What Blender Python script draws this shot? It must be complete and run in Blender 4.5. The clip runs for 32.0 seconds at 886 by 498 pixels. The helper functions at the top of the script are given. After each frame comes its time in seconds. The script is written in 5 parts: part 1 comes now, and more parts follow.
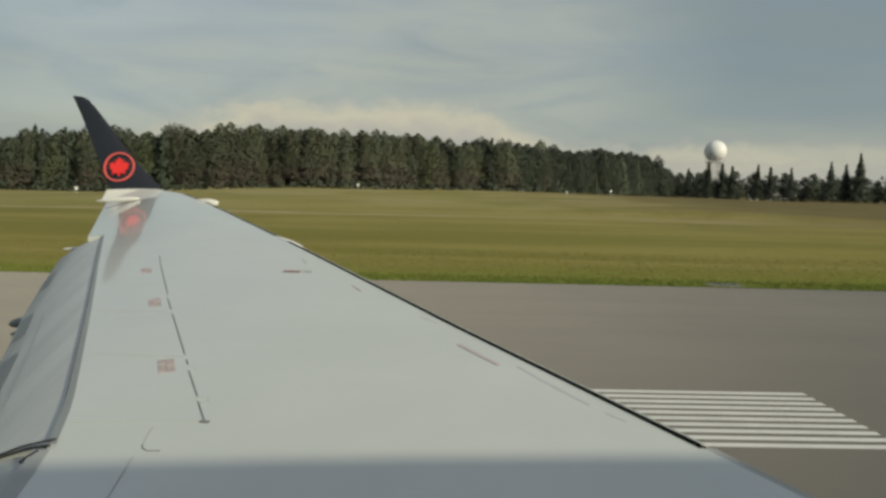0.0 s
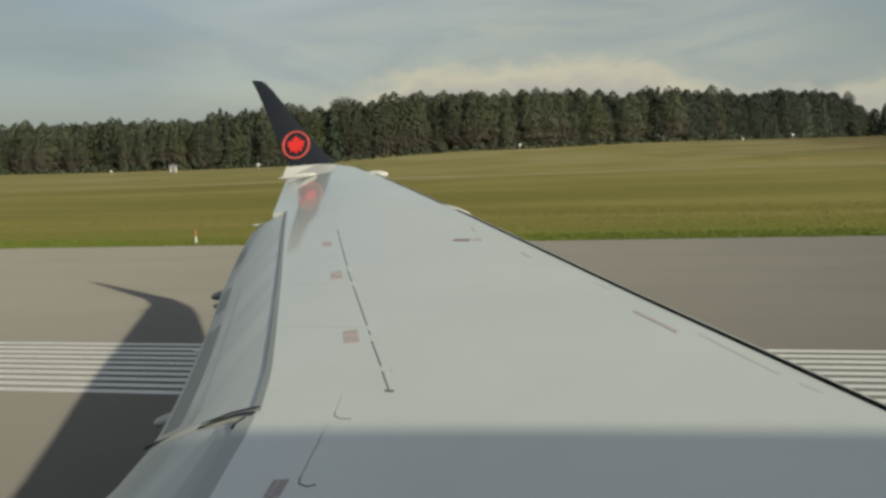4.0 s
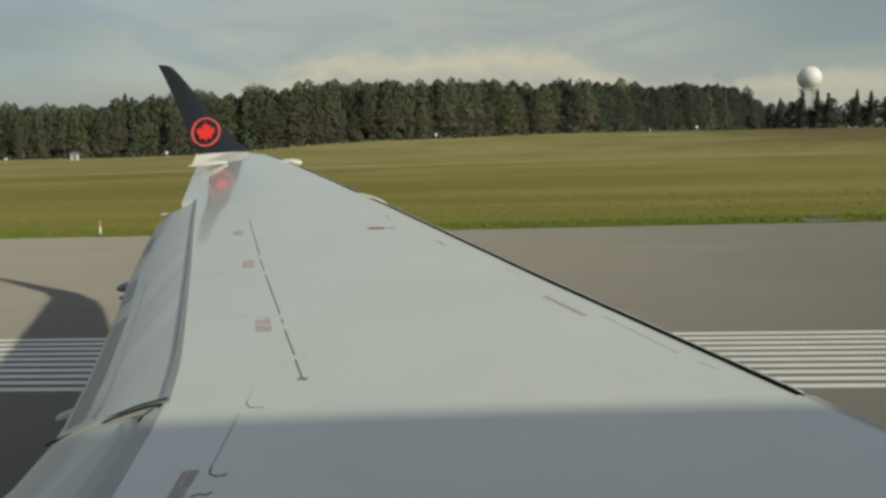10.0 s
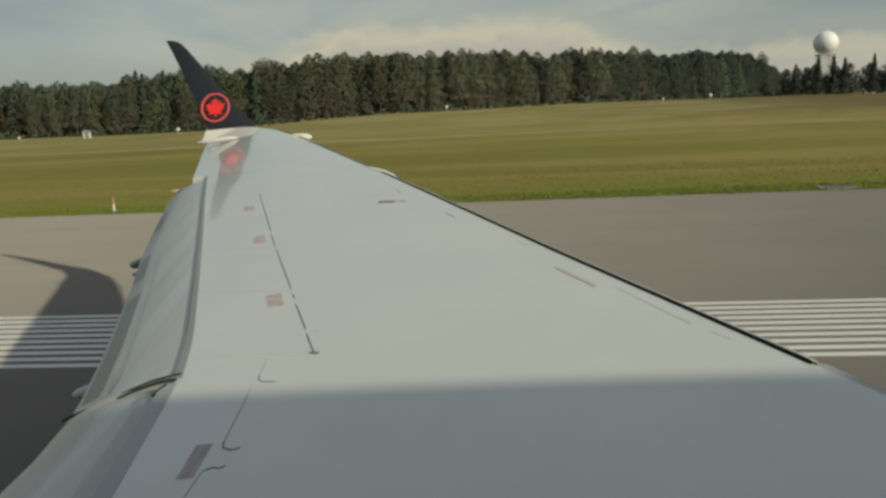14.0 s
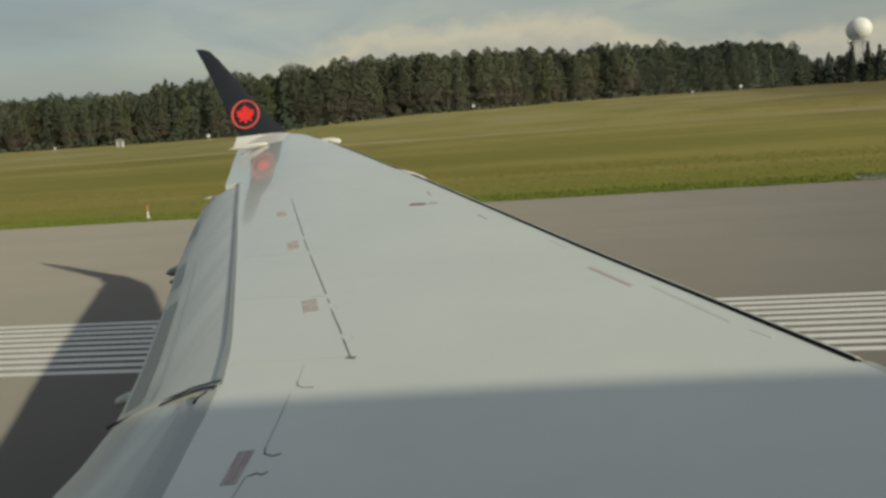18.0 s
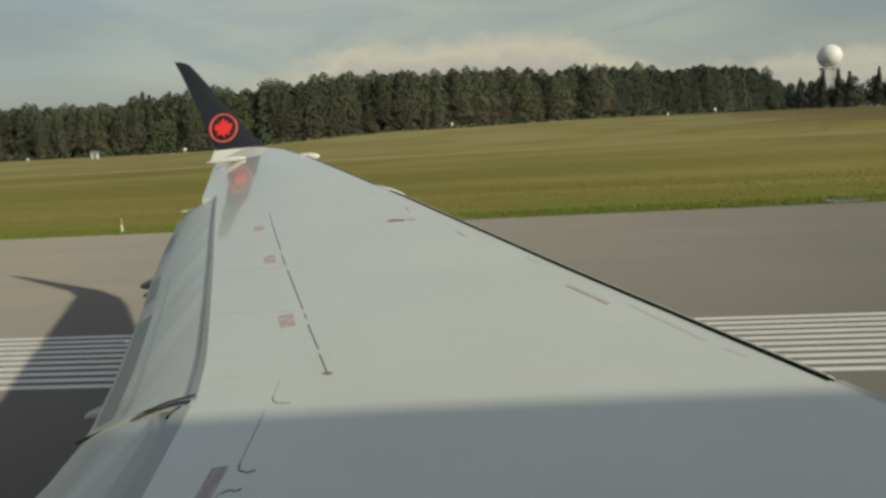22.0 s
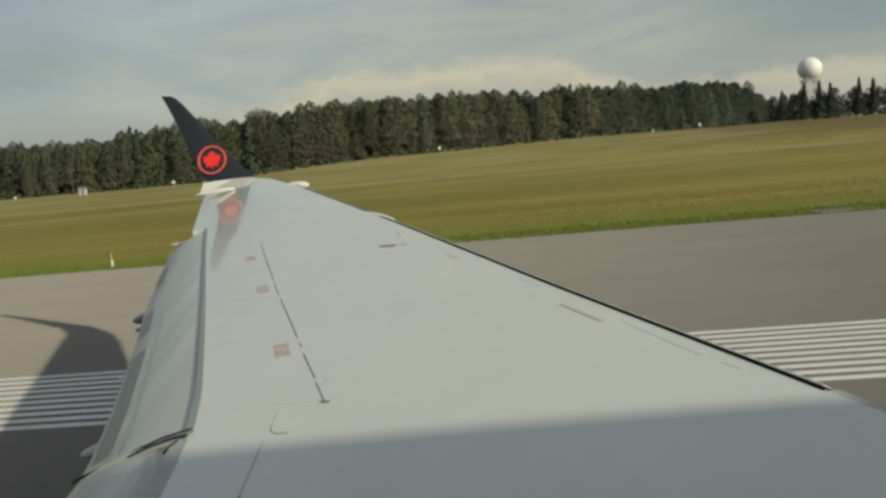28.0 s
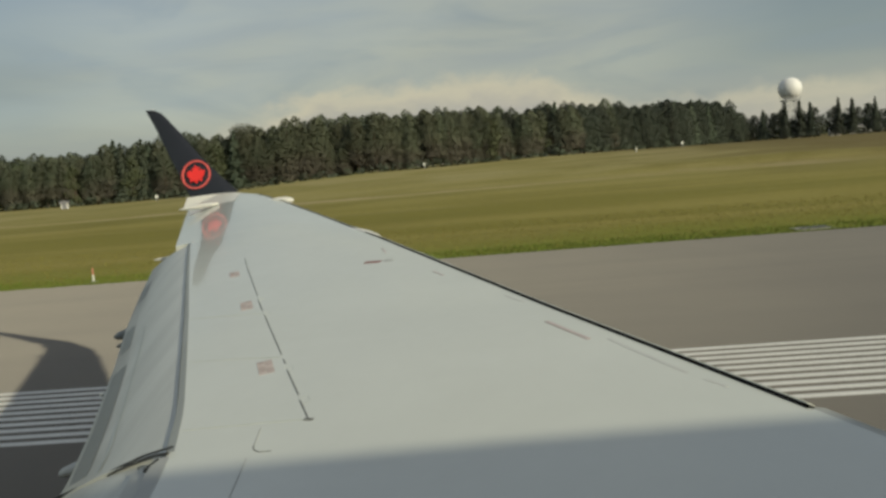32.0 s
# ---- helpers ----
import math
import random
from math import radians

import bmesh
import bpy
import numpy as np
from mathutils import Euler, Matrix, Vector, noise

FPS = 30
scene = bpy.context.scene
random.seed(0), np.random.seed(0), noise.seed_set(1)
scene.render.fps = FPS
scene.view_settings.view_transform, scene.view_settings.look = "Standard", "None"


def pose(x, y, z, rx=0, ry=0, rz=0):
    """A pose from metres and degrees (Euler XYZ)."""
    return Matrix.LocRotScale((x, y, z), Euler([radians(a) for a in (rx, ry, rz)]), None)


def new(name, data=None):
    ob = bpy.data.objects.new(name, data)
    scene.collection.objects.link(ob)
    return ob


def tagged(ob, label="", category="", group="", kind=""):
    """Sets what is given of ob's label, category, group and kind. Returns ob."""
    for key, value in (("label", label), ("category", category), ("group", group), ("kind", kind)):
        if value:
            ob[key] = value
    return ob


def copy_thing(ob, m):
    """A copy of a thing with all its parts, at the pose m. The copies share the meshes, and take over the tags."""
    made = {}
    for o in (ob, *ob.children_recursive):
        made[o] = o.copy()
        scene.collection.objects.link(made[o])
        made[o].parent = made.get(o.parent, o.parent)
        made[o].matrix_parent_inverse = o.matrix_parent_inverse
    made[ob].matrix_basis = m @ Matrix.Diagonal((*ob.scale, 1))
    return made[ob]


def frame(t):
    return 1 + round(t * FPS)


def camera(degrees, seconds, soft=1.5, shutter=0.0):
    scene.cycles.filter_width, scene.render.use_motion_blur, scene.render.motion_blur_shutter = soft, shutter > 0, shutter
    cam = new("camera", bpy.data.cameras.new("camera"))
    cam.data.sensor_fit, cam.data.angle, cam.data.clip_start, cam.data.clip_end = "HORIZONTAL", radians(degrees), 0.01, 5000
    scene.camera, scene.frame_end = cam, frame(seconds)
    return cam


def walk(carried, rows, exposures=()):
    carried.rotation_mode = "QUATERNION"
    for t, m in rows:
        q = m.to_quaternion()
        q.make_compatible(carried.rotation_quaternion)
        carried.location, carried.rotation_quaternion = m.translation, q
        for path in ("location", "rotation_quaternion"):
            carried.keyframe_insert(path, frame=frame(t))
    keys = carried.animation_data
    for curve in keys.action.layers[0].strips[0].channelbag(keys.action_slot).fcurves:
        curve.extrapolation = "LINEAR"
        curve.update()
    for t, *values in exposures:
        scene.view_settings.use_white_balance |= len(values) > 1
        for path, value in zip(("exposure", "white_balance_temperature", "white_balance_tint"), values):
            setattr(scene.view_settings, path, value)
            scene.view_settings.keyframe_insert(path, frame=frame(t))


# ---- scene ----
EYE_ROWS = (
    (0, 0.014, 0.004, 3.163, 85.467, -1.491, -1.708),
    (0.5, 0.016, -0.016, 3.171, 85.61, -1.326, -1.279),
    (1, 0.005, 0.011, 3.175, 85.232, 0.042, 0.541),
    (1.5, -0.009, -0.013, 3.192, 85.516, 0.554, 4.737),
    (2, -0.005, -0.017, 3.21, 85.053, 0.251, 8.469),
    (2.5, -0.012, 0.006, 3.209, 85.152, 1.454, 11.823),
    (4.5, -0.007, 0.013, 3.204, 81.623, 2.657, 8.28),
    (5, 0.004, 0.003, 3.196, 81.13, 1.922, 5.371),
    (5.5, -0.003, 0.007, 3.199, 82.067, 2.865, 6.619),
    (6, -0.013, 0.002, 3.196, 82.381, 2.383, 5.026),
    (6.5, 0.002, -0.005, 3.196, 82.418, 2.594, 5.071),
    (7, -0, -0, 3.197, 82.61, 2.697, 5.14),
    (7.5, 0.002, -0.004, 3.195, 82.608, 2.602, 4.477),
    (8, 0.001, -0.011, 3.194, 82.836, 2.4, 4.001),
    (8.5, 0.004, -0.017, 3.191, 82.672, 2.062, 3.778),
    (9, -0.011, 0, 3.19, 82.711, 1.383, 3.993),
    (9.5, 0.006, -0.011, 3.195, 82.208, 1.934, 3.845),
    (10, 0.009, -0.007, 3.196, 81.579, 1.674, 4.073),
    (10.5, 0.009, -0.004, 3.194, 81.169, 1.342, 4.111),
    (11, 0.013, -0.003, 3.195, 80.889, 1.386, 4.235),
    (11.5, 0.014, -0.007, 3.191, 80.721, 1.609, 3.947),
    (12, 0.017, -0.006, 3.19, 80.537, 1.669, 4.005),
    (12.5, 0.018, -0.004, 3.19, 80.389, 1.907, 4.007),
    (13, 0.004, 0.008, 3.186, 80.395, 1.583, 4.143),
    (13.5, 0.019, -0.003, 3.192, 79.956, 2.478, 4.32),
    (14, 0.021, 0.007, 3.193, 79.584, 2.546, 4.88),
    (14.5, 0.018, -0.001, 3.192, 79.316, 2.53, 4.451),
    (15, 0.018, 0, 3.194, 79.245, 2.522, 4.719),
    (15.5, 0.015, 0.002, 3.194, 79.122, 2.749, 4.866),
    (17.5, 0.005, 0.018, 3.2, 79.639, 3.993, 6.347),
    (18, 0.005, 0.004, 3.209, 79.671, 4.176, 6.834),
    (18.5, 0.003, 0.021, 3.202, 79.369, 3.839, 7.293),
    (19, 0.011, -0.002, 3.214, 79.533, 4.067, 7.051),
    (19.5, 0.002, 0.017, 3.203, 79.845, 3.938, 6.735),
    (20, 0.009, -0.001, 3.213, 80.288, 3.656, 6.746),
    (20.5, -0.002, 0.012, 3.199, 80.48, 3.009, 5.878),
    (21, 0.001, 0.006, 3.204, 80.715, 3.137, 6.09),
    (21.5, -0.003, 0.008, 3.203, 80.832, 3.345, 5.864),
    (22, -0.004, 0.005, 3.204, 80.859, 3.173, 5.252),
    (22.5, -0.001, 0.006, 3.202, 80.884, 3.231, 5.164),
    (23, -0, 0, 3.2, 80.985, 3.259, 5.483),
    (23.5, -0.005, 0.006, 3.205, 81.029, 2.781, 5.241),
    (24, -0.003, 0.004, 3.207, 81.158, 2.52, 5.235),
    (24.5, -0.005, -0.001, 3.202, 81.608, 2.759, 5.209),
    (25, 0.001, -0.011, 3.211, 81.398, 2.857, 5.461),
    (25.5, -0.007, -0.001, 3.204, 81.36, 2.274, 5.367),
    (27.5, -0.01, -0.006, 3.203, 82.294, 4.327, 4.254),
    (28, -0.007, -0.008, 3.207, 82.549, 5.097, 4.328),
    (28.5, -0.016, -0.006, 3.208, 82.918, 4.17, 4.711),
    (29, -0.016, -0.007, 3.212, 82.855, 3.764, 4.189),
    (29.5, -0.02, -0.009, 3.207, 83.654, 3.678, 3.636),
    (30, -0.016, -0.002, 3.205, 83.518, 4.651, 3.706),
    (30.5, -0.017, -0.011, 3.208, 83.223, 4.101, 3.543),
    (31, -0.02, -0.009, 3.21, 83.463, 3.919, 3.37),
    (31.5, -0.019, -0.011, 3.21, 83.881, 4.665, 3.545),
    (32, -0.013, -0.002, 3.209, 83.649, 4.707, 3.201),
)
cam = camera(60, 32.0, soft=3.0)
walk(cam, [(t, pose(x, y, z, a, b, c)) for t, x, y, z, a, b, c in EYE_ROWS],
     exposures=((0.0, 0.05, 6550, 4), (10.0, 0.03, 6550, 3.5), (15.0, -0.02, 6700, 3), (21.0, 0.0, 6700, 3), (28.0, 0.06, 6700, 3), (32.0, 0.02, 6700, 3)))

# ---- daylight: hazy evening sky with cloud streaks, low sun behind the fuselage ----
SUN_WAY = Vector((0.71, -0.58, 0.395)).normalized()
SUN_ELEVATION = math.asin(SUN_WAY.z)
sun = new("sun", bpy.data.lights.new("sun", "SUN"))
sun.data.energy, sun.data.angle, sun.data.color = 3.45, radians(1.0), (1.0, 0.905, 0.725)
sun.matrix_world = Matrix.Translation((20, -20, 30)) @ SUN_WAY.to_track_quat("Z", "Y").to_matrix().to_4x4()


class Net:
    """Small helper to wire shader nodes."""

    def __init__(self, tree):
        self.tree = tree
        tree.nodes.clear()

    def put(self, kind):
        return self.tree.nodes.new(kind)

    def join(self, a, b):
        self.tree.links.new(a, b)

    def feed(self, socket, v):
        if isinstance(v, bpy.types.NodeSocket):
            self.join(v, socket)
        else:
            socket.default_value = v

    def calc(self, op, a, b=0.0, clamp=False):
        n = self.put("ShaderNodeMath")
        n.operation, n.use_clamp = op, clamp
        self.feed(n.inputs[0], a)
        self.feed(n.inputs[1], b)
        return n.outputs[0]

    def step(self, v, lo, hi):
        n = self.put("ShaderNodeMapRange")
        n.interpolation_type = "SMOOTHSTEP"
        self.feed(n.inputs["Value"], v)
        n.inputs["From Min"].default_value, n.inputs["From Max"].default_value = lo, hi
        return n.outputs["Result"]

    def noise(self, vec, scale, detail=4.0, rough=0.55, dist=0.0):
        n = self.put("ShaderNodeTexNoise")
        self.feed(n.inputs["Vector"], vec)
        for k, v in (("Scale", scale), ("Detail", detail), ("Roughness", rough), ("Distortion", dist)):
            n.inputs[k].default_value = v
        return n.outputs["Fac"]

    def vec(self, x, y, z=0.0):
        n = self.put("ShaderNodeCombineXYZ")
        for s, v in zip(n.inputs, (x, y, z)):
            self.feed(s, v)
        return n.outputs[0]

    def mix(self, f, a, b, blend="MIX"):
        n = self.put("ShaderNodeMix")
        n.data_type, n.blend_type = "RGBA", blend
        self.feed(n.inputs[0], f)
        for s, v in ((n.inputs[6], a), (n.inputs[7], b)):
            self.feed(s, v if isinstance(v, bpy.types.NodeSocket) else (*v, 1.0))
        return n.outputs[2]


world = bpy.data.worlds.new("sky")
world.use_nodes = True
scene.world = world
g = Net(world.node_tree)
way = g.put("ShaderNodeTexCoord").outputs["Generated"]
sep = g.put("ShaderNodeSeparateXYZ")
g.join(way, sep.inputs[0])
dx, dy, dz = sep.outputs
sky = g.put("ShaderNodeTexSky")
sky.sky_type, sky.sun_disc, sky.sun_elevation = "NISHITA", False, SUN_ELEVATION
sky.sun_rotation, sky.dust_density, sky.air_density = math.atan2(SUN_WAY.x, SUN_WAY.y), 2.0, 1.2
clear = g.mix(1.0, sky.outputs[0], (0.103, 0.101, 0.119), "MULTIPLY")
up = g.calc("MAXIMUM", dz, 0.0)
el = g.calc("ARCTAN2", dz, g.calc("SQRT", g.calc("ADD", g.calc("MULTIPLY", dx, dx), g.calc("MULTIPLY", dy, dy))))
az = g.calc("ARCTAN2", dx, dy)
lift = g.calc("ADD", up, 0.085)
flat = g.vec(g.calc("DIVIDE", dx, lift), g.calc("DIVIDE", dy, lift), 0.0)
# high, drawn-out sheet of thin cloud, bluer where it opens
sheet = g.step(g.noise(flat, 0.30, 4, 0.48, 0.5), 0.34, 0.66)
fine = g.noise(g.vec(g.calc("MULTIPLY", az, 3.0), g.calc("MULTIPLY", el, 13.0), 1.7), 1.6, 4, 0.5, 0.5)
ends = g.calc("MAXIMUM", g.calc("MULTIPLY", g.step(az, -0.36, -0.62), 0.75), g.calc("MULTIPLY", g.step(az, 0.14, 0.42), g.step(el, 0.05, 0.11)))
sheet_tint = g.mix(g.step(fine, 0.26, 0.70), (0.335, 0.360, 0.357), (0.408, 0.420, 0.368))
sheet_tint = g.mix(g.calc("MULTIPLY", ends, 0.80), sheet_tint, (0.188, 0.236, 0.256))
sheet_tint = g.mix(g.calc("MULTIPLY", g.step(el, 0.22, 0.60), 0.75), sheet_tint, (0.318, 0.328, 0.380))
gaps = g.step(g.noise(g.vec(g.calc("MULTIPLY", az, 1.5), g.calc("MULTIPLY", el, 6.0), 4.2), 2.4, 5, 0.55, 0.7), 0.50, 0.70)
sheet_tint = g.mix(g.calc("MULTIPLY", gaps, 0.50), sheet_tint, (0.235, 0.280, 0.312))
veil = g.calc("ADD", g.calc("MULTIPLY", sheet, 0.25), 0.68)
tint = g.mix(veil, clear, sheet_tint)
# paler haze along the horizon
tint = g.mix(g.calc("MULTIPLY", g.step(el, 0.09, 0.01), 0.55), tint, (0.345, 0.362, 0.345))
# sunlit bank of cumulus far off, with heaped tops
heap = g.vec(g.calc("MULTIPLY", az, 5.2), g.calc("MULTIPLY", el, 15.0), 0.37)
rise = g.step(az, -0.46, -0.15)
crest = g.calc("ADD", 0.046, g.calc("MULTIPLY", g.calc("MULTIPLY", rise, g.calc("ADD", g.calc("MULTIPLY", g.step(az, 0.19, 0.06), 0.72), 0.28)), 0.066))
bulge = g.calc("MULTIPLY", g.calc("SUBTRACT", g.noise(g.vec(g.calc("MULTIPLY", az, 1.0), g.calc("MULTIPLY", el, 1.6), 0.0), 10.0, 5, 0.58, 0.5), 0.5), 0.050)
bulge = g.calc("ADD", bulge, g.calc("MULTIPLY", g.calc("SUBTRACT", g.noise(g.vec(az, g.calc("MULTIPLY", el, 1.2), 3.0), 34.0, 3, 0.5, 0.3), 0.5), 0.030))
inside = g.calc("SUBTRACT", g.calc("ADD", crest, bulge), el)
puff = g.step(g.noise(heap, 1.2, 4, 0.5, 0.3), 0.28, 0.56)
reach = g.calc("MULTIPLY", g.step(az, -0.46, -0.22), g.calc("SUBTRACT", 1.0, g.calc("MULTIPLY", g.step(az, 0.10, 0.20), 0.20)))
reach = g.calc("MULTIPLY", reach, g.step(az, 0.75, 0.42))
broken = g.calc("ADD", g.calc("MULTIPLY", g.step(az, 0.04, 0.12), 0.40), 0.45)
heads = g.calc("MULTIPLY", g.calc("MULTIPLY", g.calc("ADD", g.calc("MULTIPLY", g.calc("SUBTRACT", puff, 1.0), broken), 1.0), g.step(inside, -0.004, 0.022)), reach)
lit = g.mix(g.step(inside, 0.055, 0.012), (0.430, 0.402, 0.368), (0.585, 0.530, 0.408))
lit = g.mix(g.calc("MULTIPLY", g.step(g.noise(heap, 2.4, 4, 0.5, 0.4), 0.42, 0.75), 0.45), lit, (0.390, 0.385, 0.352))
tint = g.mix(g.calc("MULTIPLY", heads, 0.85), tint, lit)
bg = g.put("ShaderNodeBackground")
g.join(tint, bg.inputs[0])
bg.inputs[1].default_value = 1.0
g.join(bg.outputs[0], g.put("ShaderNodeOutputWorld").inputs[0])


# ---- materials ----
def material(name, base, rough=0.6, metal=0.0, vary=0.0, tint=None, scale=3.0, fine=40.0, bump=0.0, per="", spread=0.0,
             coat=0.0, blotch=0.5, stretch=(1, 1, 1), thin=0.0, low=None):
    """A principled surface whose colour wanders between base and tint at a coarse and a fine scale."""
    m = bpy.data.materials.new(name)
    m.use_nodes = True
    n = Net(m.node_tree)
    p = n.put("ShaderNodeBsdfPrincipled")
    out = n.put("ShaderNodeOutputMaterial")
    n.join(p.outputs[0], out.inputs[0])
    mapping = n.put("ShaderNodeMapping")
    n.join(n.put("ShaderNodeTexCoord").outputs["Object"], mapping.inputs[0])
    mapping.inputs["Scale"].default_value = stretch
    at = mapping.outputs[0]
    tint = tint or tuple(v * (1 - vary) for v in base)
    coarse = n.step(n.noise(at, scale, 5, 0.6, 0.2), 0.5 - blotch * 0.4, 0.5 + blotch * 0.4)
    grain = n.noise(at, fine, 3, 0.6)
    f = n.calc("ADD", n.calc("MULTIPLY", coarse, 0.65), n.calc("MULTIPLY", grain, 0.35), True)
    colour = n.mix(f, base, tint)
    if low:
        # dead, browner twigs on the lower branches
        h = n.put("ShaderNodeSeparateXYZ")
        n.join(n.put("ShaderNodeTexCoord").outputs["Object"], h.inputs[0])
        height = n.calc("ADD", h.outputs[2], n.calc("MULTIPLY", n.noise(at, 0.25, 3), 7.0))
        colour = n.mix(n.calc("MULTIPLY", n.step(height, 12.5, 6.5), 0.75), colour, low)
    if per:
        if per == "object":
            r = n.put("ShaderNodeObjectInfo").outputs["Random"]
        else:
            r = n.put("ShaderNodeNewGeometry").outputs["Random Per Island"]
        hsv = n.put("ShaderNodeHueSaturation")
        n.feed(hsv.inputs["Value"], n.calc("ADD", n.calc("MULTIPLY", r, 2 * spread), 1 - spread))
        n.feed(hsv.inputs["Hue"], n.calc("ADD", n.calc("MULTIPLY", r, 0.04), 0.48))
        n.join(colour, hsv.inputs["Color"])
        colour = hsv.outputs[0]
    n.join(colour, p.inputs["Base Color"])
    if thin:
        glow_through, both = n.put("ShaderNodeBsdfTranslucent"), n.put("ShaderNodeMixShader")
        n.join(colour, glow_through.inputs[0])
        both.inputs[0].default_value = thin
        n.join(p.outputs[0], both.inputs[1])
        n.join(glow_through.outputs[0], both.inputs[2])
        n.join(both.outputs[0], out.inputs[0])
    n.feed(p.inputs["Roughness"], n.calc("ADD", n.calc("MULTIPLY", grain, 0.12), rough - 0.06, True))
    p.inputs["Metallic"].default_value = metal
    p.inputs["Coat Weight"].default_value = coat
    p.inputs["Coat Roughness"].default_value = 0.065
    if bump:
        b = n.put("ShaderNodeBump")
        b.inputs["Strength"].default_value, b.inputs["Distance"].default_value = 0.6, bump
        n.join(grain, b.inputs["Height"])
        n.join(b.outputs[0], p.inputs["Normal"])
    return m


WING_PAINT = material("wing_paint", (0.622, 0.645, 0.586), 0.36, vary=0.09, scale=0.8, fine=9.0, coat=0.8)
# long colour streaks along the span stand in for reflections on the flaps
FLAP_PAINT = material("flap_paint", (0.59, 0.61, 0.57), 0.46, vary=0.22, scale=1.2, fine=9.0, coat=0.2, stretch=(4.5, 0.35, 1.0))
WING_GREY = material("wing_grey", (0.36, 0.37, 0.35), 0.36, vary=0.10, scale=1.5, fine=20.0)
WALK_GREY = material("walkway_grey", (0.43, 0.44, 0.415), 0.42, vary=0.10, scale=1.5, fine=20.0)
BAND_GREY = material("band_grey", (0.26, 0.28, 0.27), 0.45, vary=0.15, scale=1.5, fine=20.0)
WHITE_PAINT = material("white_paint", (0.78, 0.77, 0.70), 0.35, vary=0.06, scale=2.0, fine=25.0)
CHARCOAL = material("charcoal_paint", (0.018, 0.020, 0.026), 0.30, vary=0.25, scale=2.0, fine=20.0, coat=0.2)
ROUNDEL_RED = material("roundel_red", (0.80, 0.035, 0.03), 0.40, vary=0.10, scale=6.0, fine=40.0)
RING_RED = material("ring_red", (0.70, 0.12, 0.105), 0.45, vary=0.12, scale=6.0, fine=40.0)
PLACARD_RED = material("placard_red", (0.42, 0.355, 0.34), 0.55, vary=0.15, scale=20.0, fine=90.0)
PLACARD_DARK = material("placard_dark_red", (0.27, 0.135, 0.12), 0.55, vary=0.25, scale=20.0, fine=90.0)
PLACARD_PALE = material("placard_pale", (0.49, 0.42, 0.40), 0.55, vary=0.12, scale=20.0, fine=90.0)
BLACK_RUBBER = material("black_rubber", (0.012, 0.014, 0.013), 0.65, vary=0.3, scale=8.0, fine=60.0, bump=0.002)
SEAM = material("seam_sealant", (0.19, 0.195, 0.18), 0.6, vary=0.3, scale=9.0, fine=80.0)
SEAM_PALE = material("seam_pale", (0.46, 0.47, 0.44), 0.5, vary=0.15, scale=9.0, fine=80.0)
FAINT = material("faint_line", (0.51, 0.54, 0.50), 0.36, vary=0.1, scale=9.0, fine=60.0, coat=0.7)
GHOST = material("worn_line", (0.558, 0.562, 0.520), 0.36, vary=0.12, scale=9.0, fine=60.0, coat=0.7)
DEEP_BLACK = material("deep_black", (0.006, 0.007, 0.007), 1.0, vary=0.2)
DEEP_BLACK.node_tree.nodes["Principled BSDF"].inputs["Specular IOR Level"].default_value = 0.05
HOSE = material("seal_tube", (0.055, 0.055, 0.05), 0.45, vary=0.3, scale=9.0, fine=60.0)
WINDOW_GLASS = material("window_glass", (0.02, 0.025, 0.03), 0.05, vary=0.1)
LENS = material("lamp_lens", (0.75, 0.78, 0.78), 0.08, vary=0.05, coat=0.5)
TYRE = material("tyre", (0.02, 0.02, 0.02), 0.8, vary=0.3, fine=80.0)


def asphalt(name, base, tint, streaks=True):
    """Weathered grooved asphalt: aggregate speckle, blotches, rubber streaks along the runway, sealed cracks left out."""
    m = bpy.data.materials.new(name)
    m.use_nodes = True
    n = Net(m.node_tree)
    p = n.put("ShaderNodeBsdfPrincipled")
    n.join(p.outputs[0], n.put("ShaderNodeOutputMaterial").inputs[0])
    at = n.put("ShaderNodeTexCoord").outputs["Object"]
    mapping = n.put("ShaderNodeMapping")
    n.join(at, mapping.inputs[0])
    mapping.inputs["Scale"].default_value = (0.02, 0.55, 1.0)
    drawn = n.noise(mapping.outputs[0], 1.0, 5, 0.6)
    blotch = n.noise(at, 0.18, 5, 0.6, 0.4)
    speck = n.noise(at, 38.0, 2, 0.7)
    f = n.calc("ADD", n.calc("MULTIPLY", n.step(blotch, 0.3, 0.7), 0.45), n.calc("MULTIPLY", n.step(drawn, 0.3, 0.75), 0.55 if streaks else 0.2), True)
    colour = n.mix(f, base, tint)
    if streaks:
        s = n.put("ShaderNodeSeparateXYZ")
        n.join(at, s.inputs[0])
        off = n.calc("ABSOLUTE", n.calc("ADD", s.outputs[1], 2.5))
        rubber = n.step(n.calc("ADD", off, n.calc("MULTIPLY", drawn, 8.0)), 25.0, 9.0)
        colour = n.mix(n.calc("MULTIPLY", rubber, 0.55), colour, (0.128, 0.122, 0.114))
    colour = n.mix(n.calc("MULTIPLY", n.step(speck, 0.35, 0.75), 0.35), colour, tuple(v * 0.62 for v in base))
    n.join(colour, p.inputs["Base Color"])
    p.inputs["Roughness"].default_value = 0.92
    p.inputs["Diffuse Roughness"].default_value = 1.0
    p.inputs["Specular IOR Level"].default_value = 0.25
    b = n.put("ShaderNodeBump")
    b.inputs["Strength"].default_value, b.inputs["Distance"].default_value = 0.5, 0.006
    n.join(speck, b.inputs["Height"])
    n.join(b.outputs[0], p.inputs["Normal"])
    return m


